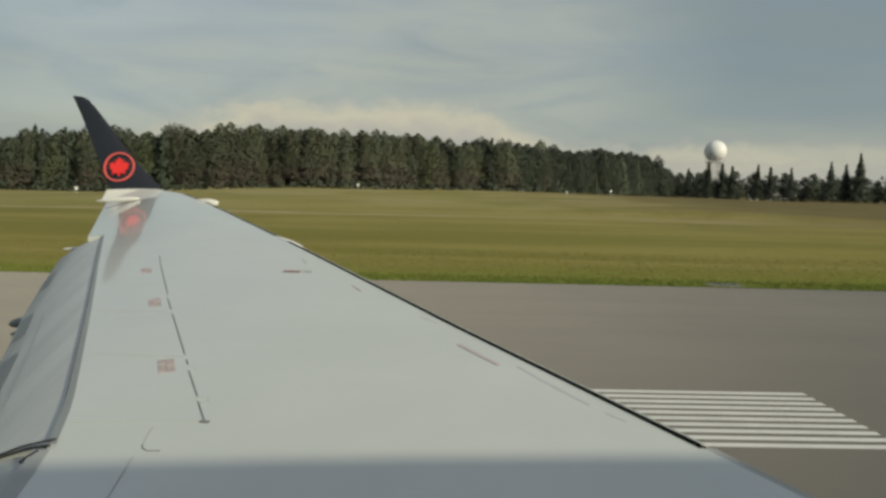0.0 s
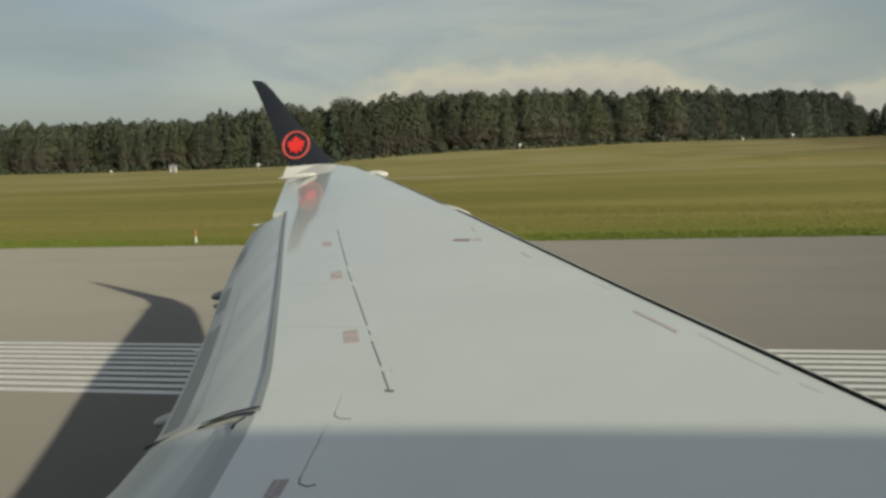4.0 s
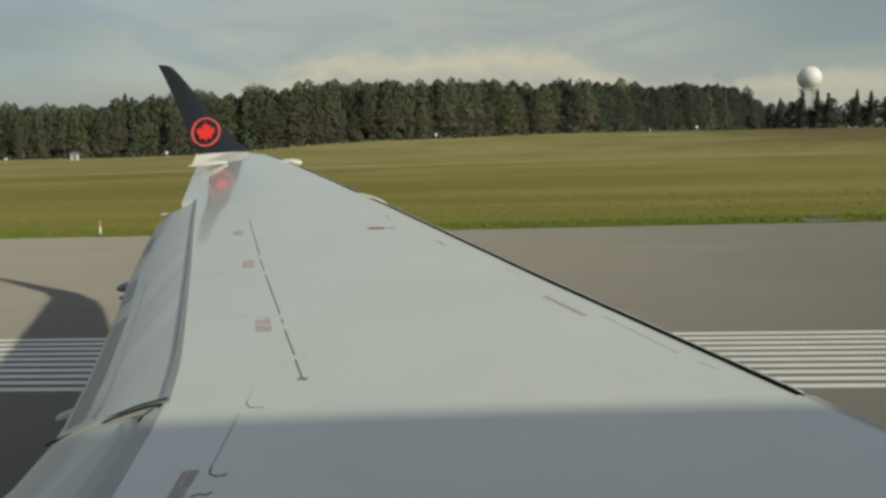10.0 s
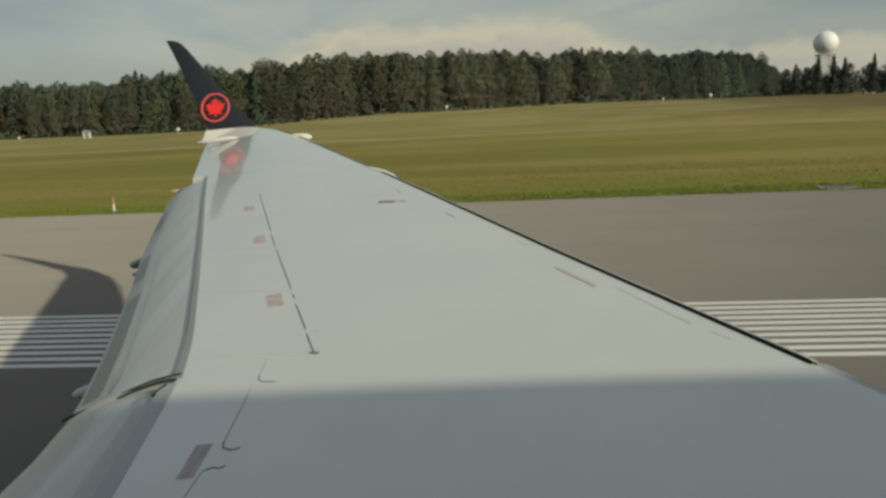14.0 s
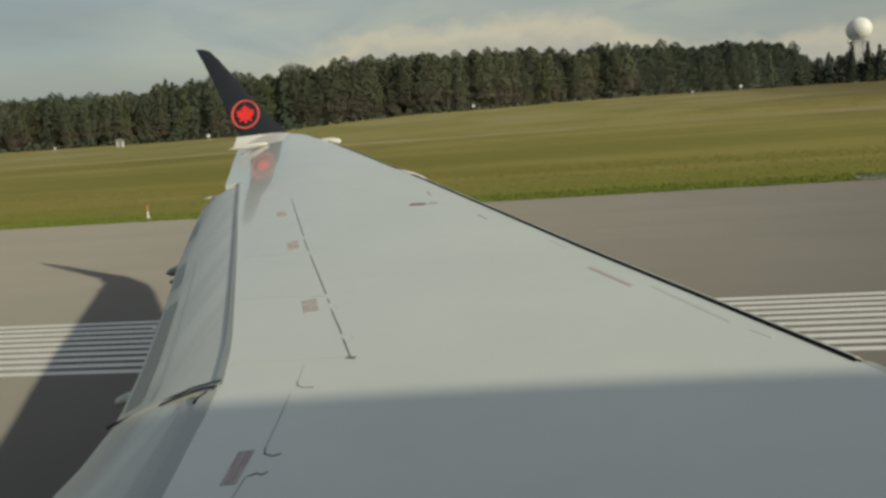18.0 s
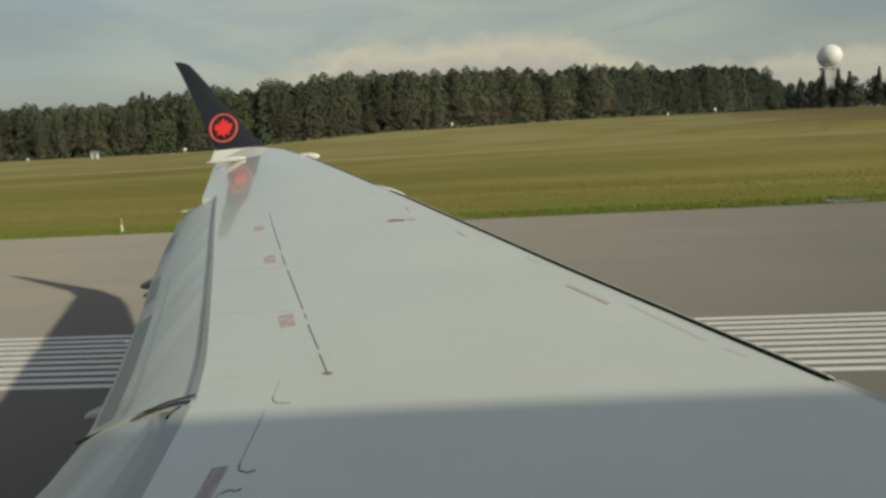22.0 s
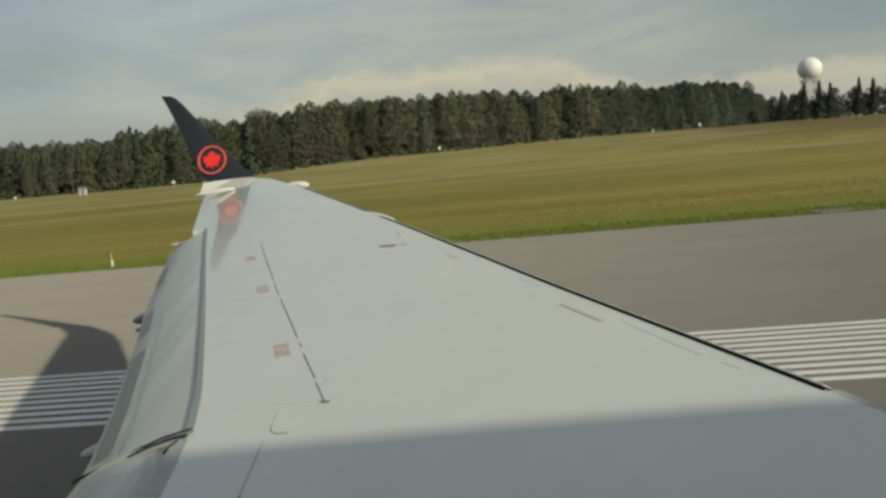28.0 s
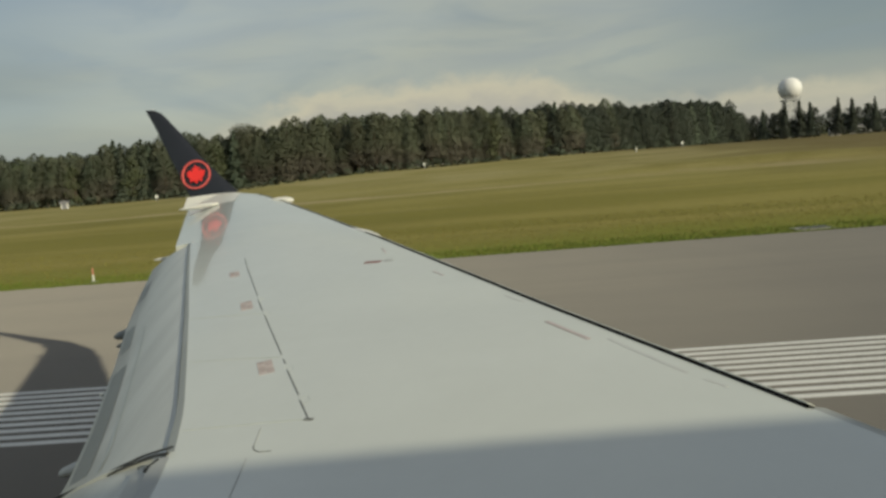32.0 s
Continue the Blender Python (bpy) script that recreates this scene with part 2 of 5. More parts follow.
RUNWAY_ASPHALT = asphalt("runway_asphalt", (0.230, 0.214, 0.183), (0.188, 0.175, 0.155))
TAXI_ASPHALT = asphalt("taxiway_asphalt", (0.17, 0.14, 0.11), (0.13, 0.105, 0.085), False)
MARK_WHITE = material("marking_white", (0.74, 0.73, 0.68), 0.75, vary=0.22, scale=1.2, fine=30.0, blotch=0.9)
MARK_YELLOW = material("marking_yellow", (0.62, 0.36, 0.05), 0.75, vary=0.2, scale=1.2, fine=30.0)
CONCRETE = material("concrete", (0.42, 0.40, 0.35), 0.9, vary=0.25, scale=2.0, fine=40.0, bump=0.004)


def meadow(name):
    """Dry late-summer grass: bright green verge, olive bands along the mowing, straw-coloured far field."""
    m = bpy.data.materials.new(name)
    m.use_nodes = True
    n = Net(m.node_tree)
    p = n.put("ShaderNodeBsdfPrincipled")
    n.join(p.outputs[0], n.put("ShaderNodeOutputMaterial").inputs[0])
    at = n.put("ShaderNodeTexCoord").outputs["Object"]
    s = n.put("ShaderNodeSeparateXYZ")
    n.join(at, s.inputs[0])
    mapping = n.put("ShaderNodeMapping")
    n.join(at, mapping.inputs[0])
    mapping.inputs["Scale"].default_value = (0.012, 0.11, 1.0)
    bands = n.noise(mapping.outputs[0], 1.0, 6, 0.62, 0.5)
    patch = n.noise(at, 0.045, 6, 0.62, 0.6)
    tuft = n.noise(at, 1.6, 5, 0.7)
    fine_grain = n.noise(at, 9.0, 3, 0.7)
    colour = n.mix(n.step(bands, 0.38, 0.64), (0.212, 0.190, 0.044), (0.285, 0.248, 0.072))
    colour = n.mix(n.calc("MULTIPLY", n.step(patch, 0.45, 0.75), 0.50), colour, (0.158, 0.142, 0.036))
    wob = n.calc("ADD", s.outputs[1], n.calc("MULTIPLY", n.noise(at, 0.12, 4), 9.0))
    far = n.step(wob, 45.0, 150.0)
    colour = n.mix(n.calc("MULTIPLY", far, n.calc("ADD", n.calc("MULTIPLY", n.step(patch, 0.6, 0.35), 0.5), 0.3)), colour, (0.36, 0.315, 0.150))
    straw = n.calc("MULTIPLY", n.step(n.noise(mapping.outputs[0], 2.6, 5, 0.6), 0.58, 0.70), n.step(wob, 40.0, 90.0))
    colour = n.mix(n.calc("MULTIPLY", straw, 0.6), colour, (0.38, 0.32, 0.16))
    track = n.calc("MULTIPLY", n.step(wob, 86.0, 90.5), n.step(wob, 96.0, 92.0))
    colour = n.mix(n.calc("MULTIPLY", track, n.calc("MULTIPLY", n.step(patch, 0.36, 0.60), 0.8)), colour, (0.40, 0.335, 0.18))
    brown = n.calc("MULTIPLY", n.step(n.calc("ADD", s.outputs[0], n.calc("MULTIPLY", patch, 60.0)), 36.0, 100.0), n.step(wob, 60.0, 115.0))
    colour = n.mix(n.calc("MULTIPLY", brown, 0.85), colour, (0.135, 0.105, 0.046))
    verge = n.step(n.calc("ADD", wob, n.calc("MULTIPLY", patch, 6.0)), 42.0, 33.0)
    colour = n.mix(n.calc("MULTIPLY", verge, 0.85), colour, (0.165, 0.205, 0.026))
    colour = n.mix(n.calc("MULTIPLY", n.step(tuft, 0.35, 0.75), 0.22), colour, (0.078, 0.070, 0.016))
    colour = n.mix(n.calc("MULTIPLY", n.step(fine_grain, 0.45, 0.85), 0.15), colour, (0.20, 0.17, 0.05))
    n.join(colour, p.inputs["Base Color"])
    p.inputs["Roughness"].default_value = 0.95
    p.inputs["Specular IOR Level"].default_value = 0.1
    b = n.put("ShaderNodeBump")
    b.inputs["Strength"].default_value, b.inputs["Distance"].default_value = 0.6, 0.2
    n.join(tuft, b.inputs["Height"])
    n.join(b.outputs[0], p.inputs["Normal"])
    return m


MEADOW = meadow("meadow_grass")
BLADE_GREEN = material("blade_green", (0.120, 0.165, 0.020), 0.9, tint=(0.150, 0.175, 0.030), scale=0.4, fine=6.0, per="island", spread=0.15)
BLADE_STRAW = material("blade_straw", (0.165, 0.150, 0.030), 0.9, tint=(0.200, 0.175, 0.045), scale=0.15, fine=4.0, per="island", spread=0.15)
NEEDLES_DARK = material("needles_dark", (0.110, 0.142, 0.096), 0.95, tint=(0.134, 0.162, 0.104), scale=0.15, fine=0.8, per="object", spread=0.2, thin=0.15)
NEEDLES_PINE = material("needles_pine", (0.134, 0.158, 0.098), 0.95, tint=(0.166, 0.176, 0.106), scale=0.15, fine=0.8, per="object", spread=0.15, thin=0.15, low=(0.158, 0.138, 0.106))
# darker copy of the foliage colour that holds the east end's shade
NEEDLES_DEEP_SHADE = material("needles_deep_shade", (0.064, 0.080, 0.058), 0.95, tint=(0.088, 0.100, 0.068), scale=0.15, fine=0.8, per="object", spread=0.15, thin=0.12)
LEAVES = material("leaves", (0.128, 0.160, 0.078), 0.9, tint=(0.160, 0.182, 0.090), scale=0.2, fine=1.0, per="object", spread=0.2, thin=0.15)
BARK = material("bark", (0.115, 0.085, 0.060), 0.9, tint=(0.18, 0.14, 0.105), scale=1.2, fine=14.0, bump=0.02)
DOME_WHITE = material("dome_white", (0.80, 0.80, 0.77), 0.5, vary=0.06, scale=0.3, fine=3.0)
GALVANISED = material("galvanised_steel", (0.46, 0.47, 0.47), 0.5, metal=0.4, vary=0.2, scale=1.0, fine=10.0)
SHED_WALL = material("shed_wall", (0.70, 0.70, 0.67), 0.6, vary=0.1, scale=0.5, fine=6.0)
SHED_ROOF = material("shed_roof", (0.22, 0.22, 0.23), 0.6, vary=0.2, scale=0.6, fine=6.0)
SIGN_WHITE = material("sign_white", (0.85, 0.85, 0.80), 0.4, vary=0.04)
MARKER_ORANGE = material("marker_orange", (0.50, 0.22, 0.13), 0.5, vary=0.1)
LIGHT_YELLOW = material("light_yellow", (0.62, 0.34, 0.03), 0.45, vary=0.1)
BRUSH = material("brush_pile", (0.28, 0.115, 0.055), 0.9, tint=(0.38, 0.20, 0.10), scale=0.4, fine=4.0, per="island", spread=0.4)


# ---- mesh helpers ----
def mesh_of(name, verts, faces, mat, smooth=False):
    me = bpy.data.meshes.new(name)
    me.from_pydata([tuple(v) for v in verts], [], [tuple(f) for f in faces])
    me.materials.append(mat)
    if smooth:
        me.polygons.foreach_set("use_smooth", [True] * len(me.polygons))
    me.update()
    return me


def part(name, bm, mat, parent=None, label=""):
    """Links a bmesh, or a mesh, as one object under parent."""
    if isinstance(bm, bmesh.types.BMesh):
        bmesh.ops.recalc_face_normals(bm, faces=bm.faces)
        me = bpy.data.meshes.new(name)
        bm.to_mesh(me)
        bm.free()
        me.materials.append(mat)
    else:
        me = bm
    ob = new(name, me)
    ob.parent = parent
    return tagged(ob, label)


def thing(name, label, category, place=None, group="", kind=""):
    e = new(name)
    e.empty_display_size = 0.2
    if place is not None:
        e.matrix_basis = place
    return tagged(e, label, category, group, kind)


def box(bm, lo, hi, bevel=0.0):
    c = [(a + b) / 2 for a, b in zip(lo, hi)]
    s = [b - a for a, b in zip(lo, hi)]
    made = bmesh.ops.create_cube(bm, size=1.0, matrix=Matrix.Translation(c) @ Matrix.Diagonal((*s, 1)))
    if bevel:
        edges = {e for v in made["verts"] for e in v.link_edges}
        bmesh.ops.bevel(bm, geom=list(edges), offset=bevel, segments=2, affect="EDGES")
    return bm


def box_bm(lo, hi, bevel=0.0):
    return box(bmesh.new(), lo, hi, bevel)


def turned(profile, seg=16, m=None):
    """A body of revolution about z from (radius, height) pairs."""
    bm = bmesh.new()
    rings = []
    for r, h in profile:
        if r < 1e-4:
            rings.append([bm.verts.new((0, 0, h))])
        else:
            rings.append([bm.verts.new((r * math.cos(2 * math.pi * i / seg), r * math.sin(2 * math.pi * i / seg), h)) for i in range(seg)])
    for a, b in zip(rings, rings[1:]):
        for i in range(seg):
            j = (i + 1) % seg
            if len(a) == 1 and len(b) > 1:
                bm.faces.new((a[0], b[i], b[j]))
            elif len(b) == 1 and len(a) > 1:
                bm.faces.new((a[i], a[j], b[0]))
            elif len(a) > 1:
                bm.faces.new((a[i], a[j], b[j], b[i]))
    for ring in (rings[0], rings[-1]):
        if len(ring) > 2:
            bm.faces.new(ring)
    if m is not None:
        bm.transform(m)
    return bm


def rod(bm, a, b, r0, r1=None, seg=6):
    """A tapered round bar from a to b, added to bm."""
    a, b = Vector(a), Vector(b)
    r1 = r0 if r1 is None else r1
    turn = (b - a).to_track_quat("Z", "Y").to_matrix().to_4x4()
    bmesh.ops.create_cone(bm, cap_ends=True, segments=seg, radius1=r0, radius2=r1, depth=(b - a).length,
                          matrix=Matrix.Translation((a + b) / 2) @ turn)
    return bm


def smooth(ob, angle=40):
    ob.data.polygons.foreach_set("use_smooth", [True] * len(ob.data.polygons))
    ob.data.set_sharp_from_angle(angle=radians(angle))
    return ob


# ---- the lie of the land ----
EDGE = 26.0          # outer edge of the runway
RUNWAY_IN = -31.0    # its other edge


def land(x, y):
    """Height of the ground."""
    d = max(y - EDGE - 3.0, RUNWAY_IN - 3.0 - y, 0.0)
    if d <= 0:
        return -0.035
    k = min(d / 60.0, 1.0)
    h = 0.45 * k * noise.noise(Vector((x * 0.011, y * 0.022, 0.3))) + 0.16 * k * noise.noise(Vector((x * 0.05, y * 0.09, 2.3)))
    hump = 1.1 * math.exp(-(((x - 34) / 26) ** 2 + ((y - 96) / 5.5) ** 2))
    # the meadow swells towards the middle of the forest and sinks again towards the tower
    u, v = min(max((y - 75) / 130, 0.0), 1.0), min(max((x + 85) / 60, 0.0), 1.0)
    swell = u * u * (3 - 2 * u) * v * v * (3 - 2 * v) * (2.6 - 1.0 * min(max((x - 40) / 90, 0.0), 1.0))
    return -0.035 + h + hump + swell


def spaced(lo, hi, fine_lo, fine_hi, step, grow=1.18):
    out, v, s = [fine_lo], fine_lo, step
    while v > lo:
        s *= grow
        v -= s
        out.insert(0, max(v, lo))
    v, s = fine_lo, step
    while v < fine_hi:
        v += step
        out.append(v)
    while v < hi:
        s *= grow
        v += s
        out.append(min(v, hi))
    return out


gx = spaced(-3200, 3200, -190, 150, 4.0)
gy = spaced(-3200, 3600, -40, 130, 2.0)
gverts = [(x, y, land(x, y)) for y in gy for x in gx]
nx = len(gx)
gfaces = [(j * nx + i, j * nx + i + 1, (j + 1) * nx + i + 1, (j + 1) * nx + i) for j in range(len(gy) - 1) for i in range(nx - 1)]
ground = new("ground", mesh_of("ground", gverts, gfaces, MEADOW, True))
tagged(ground, "wide airfield meadow of dry olive and straw grass", "grass field", kind="structure")

# runway, as one slab with a worn edge
rx = [-316 + 10 * i for i in range(122)]
rng = random.Random(5)
rv, rf = [], []
for x in rx:
    w0, w1 = EDGE + rng.uniform(-0.12, 0.12), RUNWAY_IN + rng.uniform(-0.12, 0.12)
    rv += [(x, w1 - 0.25, -0.12), (x, w1, 0.0), (x, w0, 0.0), (x, w0 + 0.25, -0.12)]
for i in range(len(rx) - 1):
    for k in range(3):
        rf.append((i * 4 + k, i * 4 + 4 + k, i * 4 + 5 + k, i * 4 + 1 + k))
runway = new("runway", mesh_of("runway", rv, rf, RUNWAY_ASPHALT))
tagged(runway, "weathered grey-beige asphalt runway with rough grassy edge", "runway", kind="structure")


def stripe(name, x0, x1, y0, y1, mat, parent, z=0.004):
    """One painted stripe, a thin film with slightly ragged ends."""
    bm = box_bm((x0, y0, z - 0.003), (x1, y1, z))
    return part(name, bm, mat, parent)


# thin white lines painted side by side, one touchdown bar
THRESHOLD = -316.0   # start of the runway, by its white cross line
MIDDLE = -2.5        # centreline


def line_bar(x0, x1, y0, n, label, group):
    """A marking painted as n thin white lines side by side."""
    e = thing("runway_marking", label, "runway marking", group=group)
    for i in range(n):
        y = y0 + i * 0.283
        stripe("painted_line", x0, x1, y, y + 0.142, MARK_WHITE, e)
    return e


for x0 in (THRESHOLD + 150, -16.2):
    for y0 in (9.36, 2 * MIDDLE - 9.36 - 2.69):
        line_bar(x0, x0 + 22.5, y0, 10, "touchdown bar of ten thin white lines painted on the asphalt", "touchdown bars")
for y0 in (9.4, 2 * MIDDLE - 9.4 - 7.9):
    line_bar(THRESHOLD + 400, THRESHOLD + 450, y0, 28, "broad aiming point block of many thin white lines", "aiming point blocks")


# ---- the aircraft ----
LE_Y, LE_X = (-0.4, 2.74, 4.29, 6.72, 8.76, 10.13, 11.0, 11.52), (2.69, 1.05, 0.23, -1.0, -2.08, -2.81, -3.34, -3.88)
AFT_Y, AFT_X = (-0.4, 2.68, 7.9, 11.52), (-1.24, -1.24, -3.2, -4.6)
SLOT_Y, SLOT_X = (-0.4, 2.14, 2.82, 3.25, 3.88, 4.8, 6.26, 7.82), (-0.76, -1.215, -1.335, -1.46, -1.69, -2.03, -2.58, -3.16)
TE_Y = (-0.4, 2.63, 3.11, 3.70, 4.80, 5.62, 6.74, 7.9)
TE_X = (-1.88, -1.90, -1.97, -2.16, -2.55, -2.86, -3.25, -3.62)
TE_Z = (1.60, 1.87, 1.91, 1.96, 2.06, 2.14, 2.24, 2.36)


def at(y, ys, xs):
    return float(np.interp(y, ys, xs))


def skin(x, y):
    """Height of the wing's upper skin over the plan point (x, y)."""
    le, af = at(y, LE_Y, LE_X), at(y, AFT_Y, AFT_X)
    c = min(max((le - x) / (le - af), 0.0), 1.2)
    s = min(max((y - 7) / 4.5, 0.0), 1.0)
    crown = 0.040 * math.sin(math.pi * min(c, 1.0)) * min(max((y - 6.0) / 2.5, 0.0), 1.0)
    return 2.0 + 0.09 * y - 0.08 * c ** 2.2 - 0.12 * s * c ** 1.25 + crown


def loft(sections, close_ends=True):
    """A skin over closed sections, each a list of as many points."""
    bm = bmesh.new()
    rings = [[bm.verts.new(p) for p in s] for s in sections]
    n = len(rings[0])
    for a, b in zip(rings, rings[1:]):
        for i in range(n):
            j = (i + 1) % n
            bm.faces.new((a[i], a[j], b[j], b[i]))
    if close_ends:
        bm.faces.new(rings[0])
        bm.faces.new(rings[-1])
    return bm


def lines(a, b, n):
    return [a + (b - a) * i / (n - 1) for i in range(n)]


plane = thing("airliner", "white and grey regional jet on the runway, flaps lowered", "aircraft")


def panel_section(y, aft_x):
    """Closed section of the fixed wing at the span station y, from the slat gap to aft_x."""
    le = at(y, LE_Y, LE_X)
    xs = lines(le, aft_x, 14)
    thick = 0.34 - 0.020 * y
    topside = [(x, y, skin(x, y)) for x in xs]
    low = []
    for k, x in enumerate(reversed(xs)):
        c = 1 - k / 13
        t = thick * (0.32 + 1.9 * c * (1 - c) ** 0.6) if c > 0 else thick * 0.32
        low.append((x, y, skin(x, y) - max(t, 0.04)))
    return topside + low


stations = lines(-0.30, 7.80, 34)
wing = part("wing", loft([panel_section(y, at(y, SLOT_Y, SLOT_X)) for y in stations]), WING_PAINT, plane,
            "pale grey glossy painted wing upper skin")
smooth(wing, 30)
tip_st = lines(7.806, 11.50, 18)
tip = part("wing_tip", loft([panel_section(y, at(y, (7.8, 11.5), (-3.31, -4.61))) for y in tip_st]), WING_PAINT, plane,
           "pale grey outer wing panel")
smooth(tip, 30)


def on_skin(points, width, mat, name, parent=wing, lift=0.002, label=""):
    """A thin strip laid along the wing's skin through plan points."""
    bm = bmesh.new()
    fine_pts = []
    for a, b in zip(points, points[1:]):
        n = max(2, int(math.dist(a, b) / 0.12) + 1)
        fine_pts += [(a[0] + (b[0] - a[0]) * i / n, a[1] + (b[1] - a[1]) * i / n) for i in range(n)]
    fine_pts.append(points[-1])
    pairs = []
    for i, p in enumerate(fine_pts):
        q0, q1 = fine_pts[max(i - 1, 0)], fine_pts[min(i + 1, len(fine_pts) - 1)]
        d = Vector((q1[0] - q0[0], q1[1] - q0[1])).normalized()
        s = Vector((-d.y, d.x)) * width / 2
        quad = []
        for e in (s, -s):
            x, y = p[0] + e.x, p[1] + e.y
            z = skin(x, y)
            quad += [bm.verts.new((x, y, z + lift)), bm.verts.new((x, y, z - 0.01))]
        pairs.append(quad)
    for a, b in zip(pairs, pairs[1:]):
        bm.faces.new((a[0], b[0], b[2], a[2]))
        bm.faces.new((a[0], a[1], b[1], b[0]))
        bm.faces.new((a[2], b[2], b[3], a[3]))
    for q in (pairs[0], pairs[-1]):
        bm.faces.new((q[0], q[2], q[3], q[1]))
    return part(name, bm, mat, parent, label)


# slat along the leading edge, lowered, with the dark gap behind it
def slat_section(y):
    le = at(y, LE_Y, LE_X)
    z = skin(le, y)
    w = 0.050 - 0.002 * y
    pts = []
    for a in lines(95, -75, 10):
        pts.append((le + 0.026 - 0.0012 * y + w * math.cos(radians(a)) * 0.9, y, z - 0.066 + 0.070 * math.sin(radians(a))))
    pts.append((le + 0.010, y, z - 0.13))
    pts.append((le + 0.012, y, z - 0.02))
    return pts


slat = part("slat", loft([slat_section(y) for y in lines(2.74, 10.9, 30)]), WING_PAINT, plane, "pale grey lowered leading-edge slat")
smooth(slat, 35)
bm = bmesh.new()
prev = None
for i, y in enumerate(lines(2.70, 10.95, 60)):
    le = at(y, LE_Y, LE_X)
    w = 0.036 - 0.0026 * y
    z = skin(le, y)
    ring = [bm.verts.new((le + w * 0.25, y, z + 0.006)), bm.verts.new((le - w * 0.50, y, z + 0.005)), bm.verts.new((le - w * 0.50, y, z - 0.03)),
            bm.verts.new((le + w * 0.25, y, z - 0.04))]
    if prev:
        for k in range(4):
            j = (k + 1) % 4
            bm.faces.new((prev[k], prev[j], ring[j], ring[k]))
    prev = ring
part("slat_seal", bm, DEEP_BLACK, plane, "black rubber seal in the slat gap")

# fixed leading edge of the root
def glove_section(y):
    le = at(y, LE_Y, LE_X)
    z = skin(le, y)
    return [(le + 0.16 * math.sin(radians(a)), y, z - 0.13 + 0.13 * math.cos(radians(a))) for a in lines(0, 180, 9)] + [(le - 0.05, y, z - 0.2)]


smooth(part("root_leading_edge", loft([glove_section(y) for y in lines(-0.3, 2.72, 14)]), WING_GREY, plane, "grey fixed leading edge at the wing root"), 40)


# flaps: drooped panels behind the slot
def flap_point(y, c, tuck=-0.02):
    """Point of the flaps' upper skin at the chord share c; the joint between the two flaps slants outward."""
    y += 0.20 * c * max(0.0, 1 - abs(y - 2.83) / 1.2)
    x0, x1, z1 = slot(y), at(y, TE_Y, TE_X), at(y, TE_Y, TE_Z)
    z0 = skin(x0, y) - 0.018
    return x0 + tuck + (x1 - x0 - tuck) * c, y, z0 + (z1 - z0) * (0.88 * c + 0.12 * c * c) + 0.08 * c * (1 - c)


def flap_section(y, thick=0.10, tuck=-0.02):
    xs = lines(0.0, 1.0, 9)
    topside = [flap_point(y, c, tuck) for c in xs]
    low = [(p[0], p[1], p[2] - 0.006 - thick * (1 - c) ** 0.7 * (0.35 + 0.65 * min(c * 5, 1))) for p, c in zip(reversed(topside), reversed(xs))]
    return topside + low


def slot(y):
    return at(y, SLOT_Y, SLOT_X)


flap = part("outboard_flap", loft([flap_section(y) for y in lines(2.85, 7.78, 26)]),
            FLAP_PAINT, plane, "pale grey outboard flap, lowered")
smooth(flap, 30)
inner_flap = part("inboard_flap", loft([flap_section(y, tuck=0.05) for y in lines(-0.3, 2.842, 12)]),
                  FLAP_PAINT, plane, "pale grey inboard flap, lowered")
smooth(inner_flap, 30)


def on_flap(ys, c0, c1, mat, name, parent, lift=0.004):
    """A strip on the flaps between the chord shares c0 and c1."""
    bm = bmesh.new()
    prev = None
    for y in ys:
        ring = [bm.verts.new(Vector(flap_point(y, c)) + Vector((0, 0, lift))) for c in lines(c0, c1, 5)]
        if prev:
            for k in range(4):
                bm.faces.new((prev[k], prev[k + 1], ring[k + 1], ring[k]))
        prev = ring
    return part(name, bm, mat, parent)


on_flap(lines(-0.2, 2.76, 12), 0.07, 0.205, WALK_GREY, "grey_band", inner_flap)
# shadow near the outboard flap's trailing edge, laid on as grey strips
on_flap(lines(2.95, 4.55, 12), 0.75, 0.945, BAND_GREY, "grey_band", flap)
on_flap(lines(4.95, 5.5, 5), 0.80, 0.96, BAND_GREY, "grey_band", flap)
on_flap(lines(6.35, 6.95, 5), 0.80, 0.96, BAND_GREY, "grey_band", flap)
on_flap(lines(2.90, 5.2, 16), 0.59, 0.61, FAINT, "flap_seam", flap)
# dark cove line between fixed wing and flap
bm = bmesh.new()
prev = None
for y in lines(2.84, 7.80, 30):
    x, z = slot(y), skin(slot(y), y)
    wide = 0.030 - 0.0028 * y
    ring = [bm.verts.new((x + wide, y, z + 0.003)), bm.verts.new((x - 0.012, y, z + 0.001)), bm.verts.new((x - 0.016, y, z - 0.03)), bm.verts.new((x + wide, y, z - 0.03))]
    if prev:
        for k in range(4):
            j = (k + 1) % 4
            bm.faces.new((prev[k], prev[j], ring[j], ring[k]))
    prev = ring
part("cove_seal", bm, BAND_GREY, plane, "grey seal strip along the flap cove")

# the inboard cove is closed by a flat grey lip
bm = bmesh.new()
prev = None
for y in lines(-0.3, 2.80, 12):
    x, z = slot(y), skin(slot(y), y)
    ring = [bm.verts.new((x + 0.010, y, z + 0.002)), bm.verts.new((x - 0.055, y, z - 0.004)), bm.verts.new((x - 0.055, y, z - 0.03)), bm.verts.new((x + 0.010, y, z - 0.03))]
    if prev:
        for k in range(4):
            j = (k + 1) % 4
            bm.faces.new((prev[k], prev[j], ring[j], ring[k]))
    prev = ring
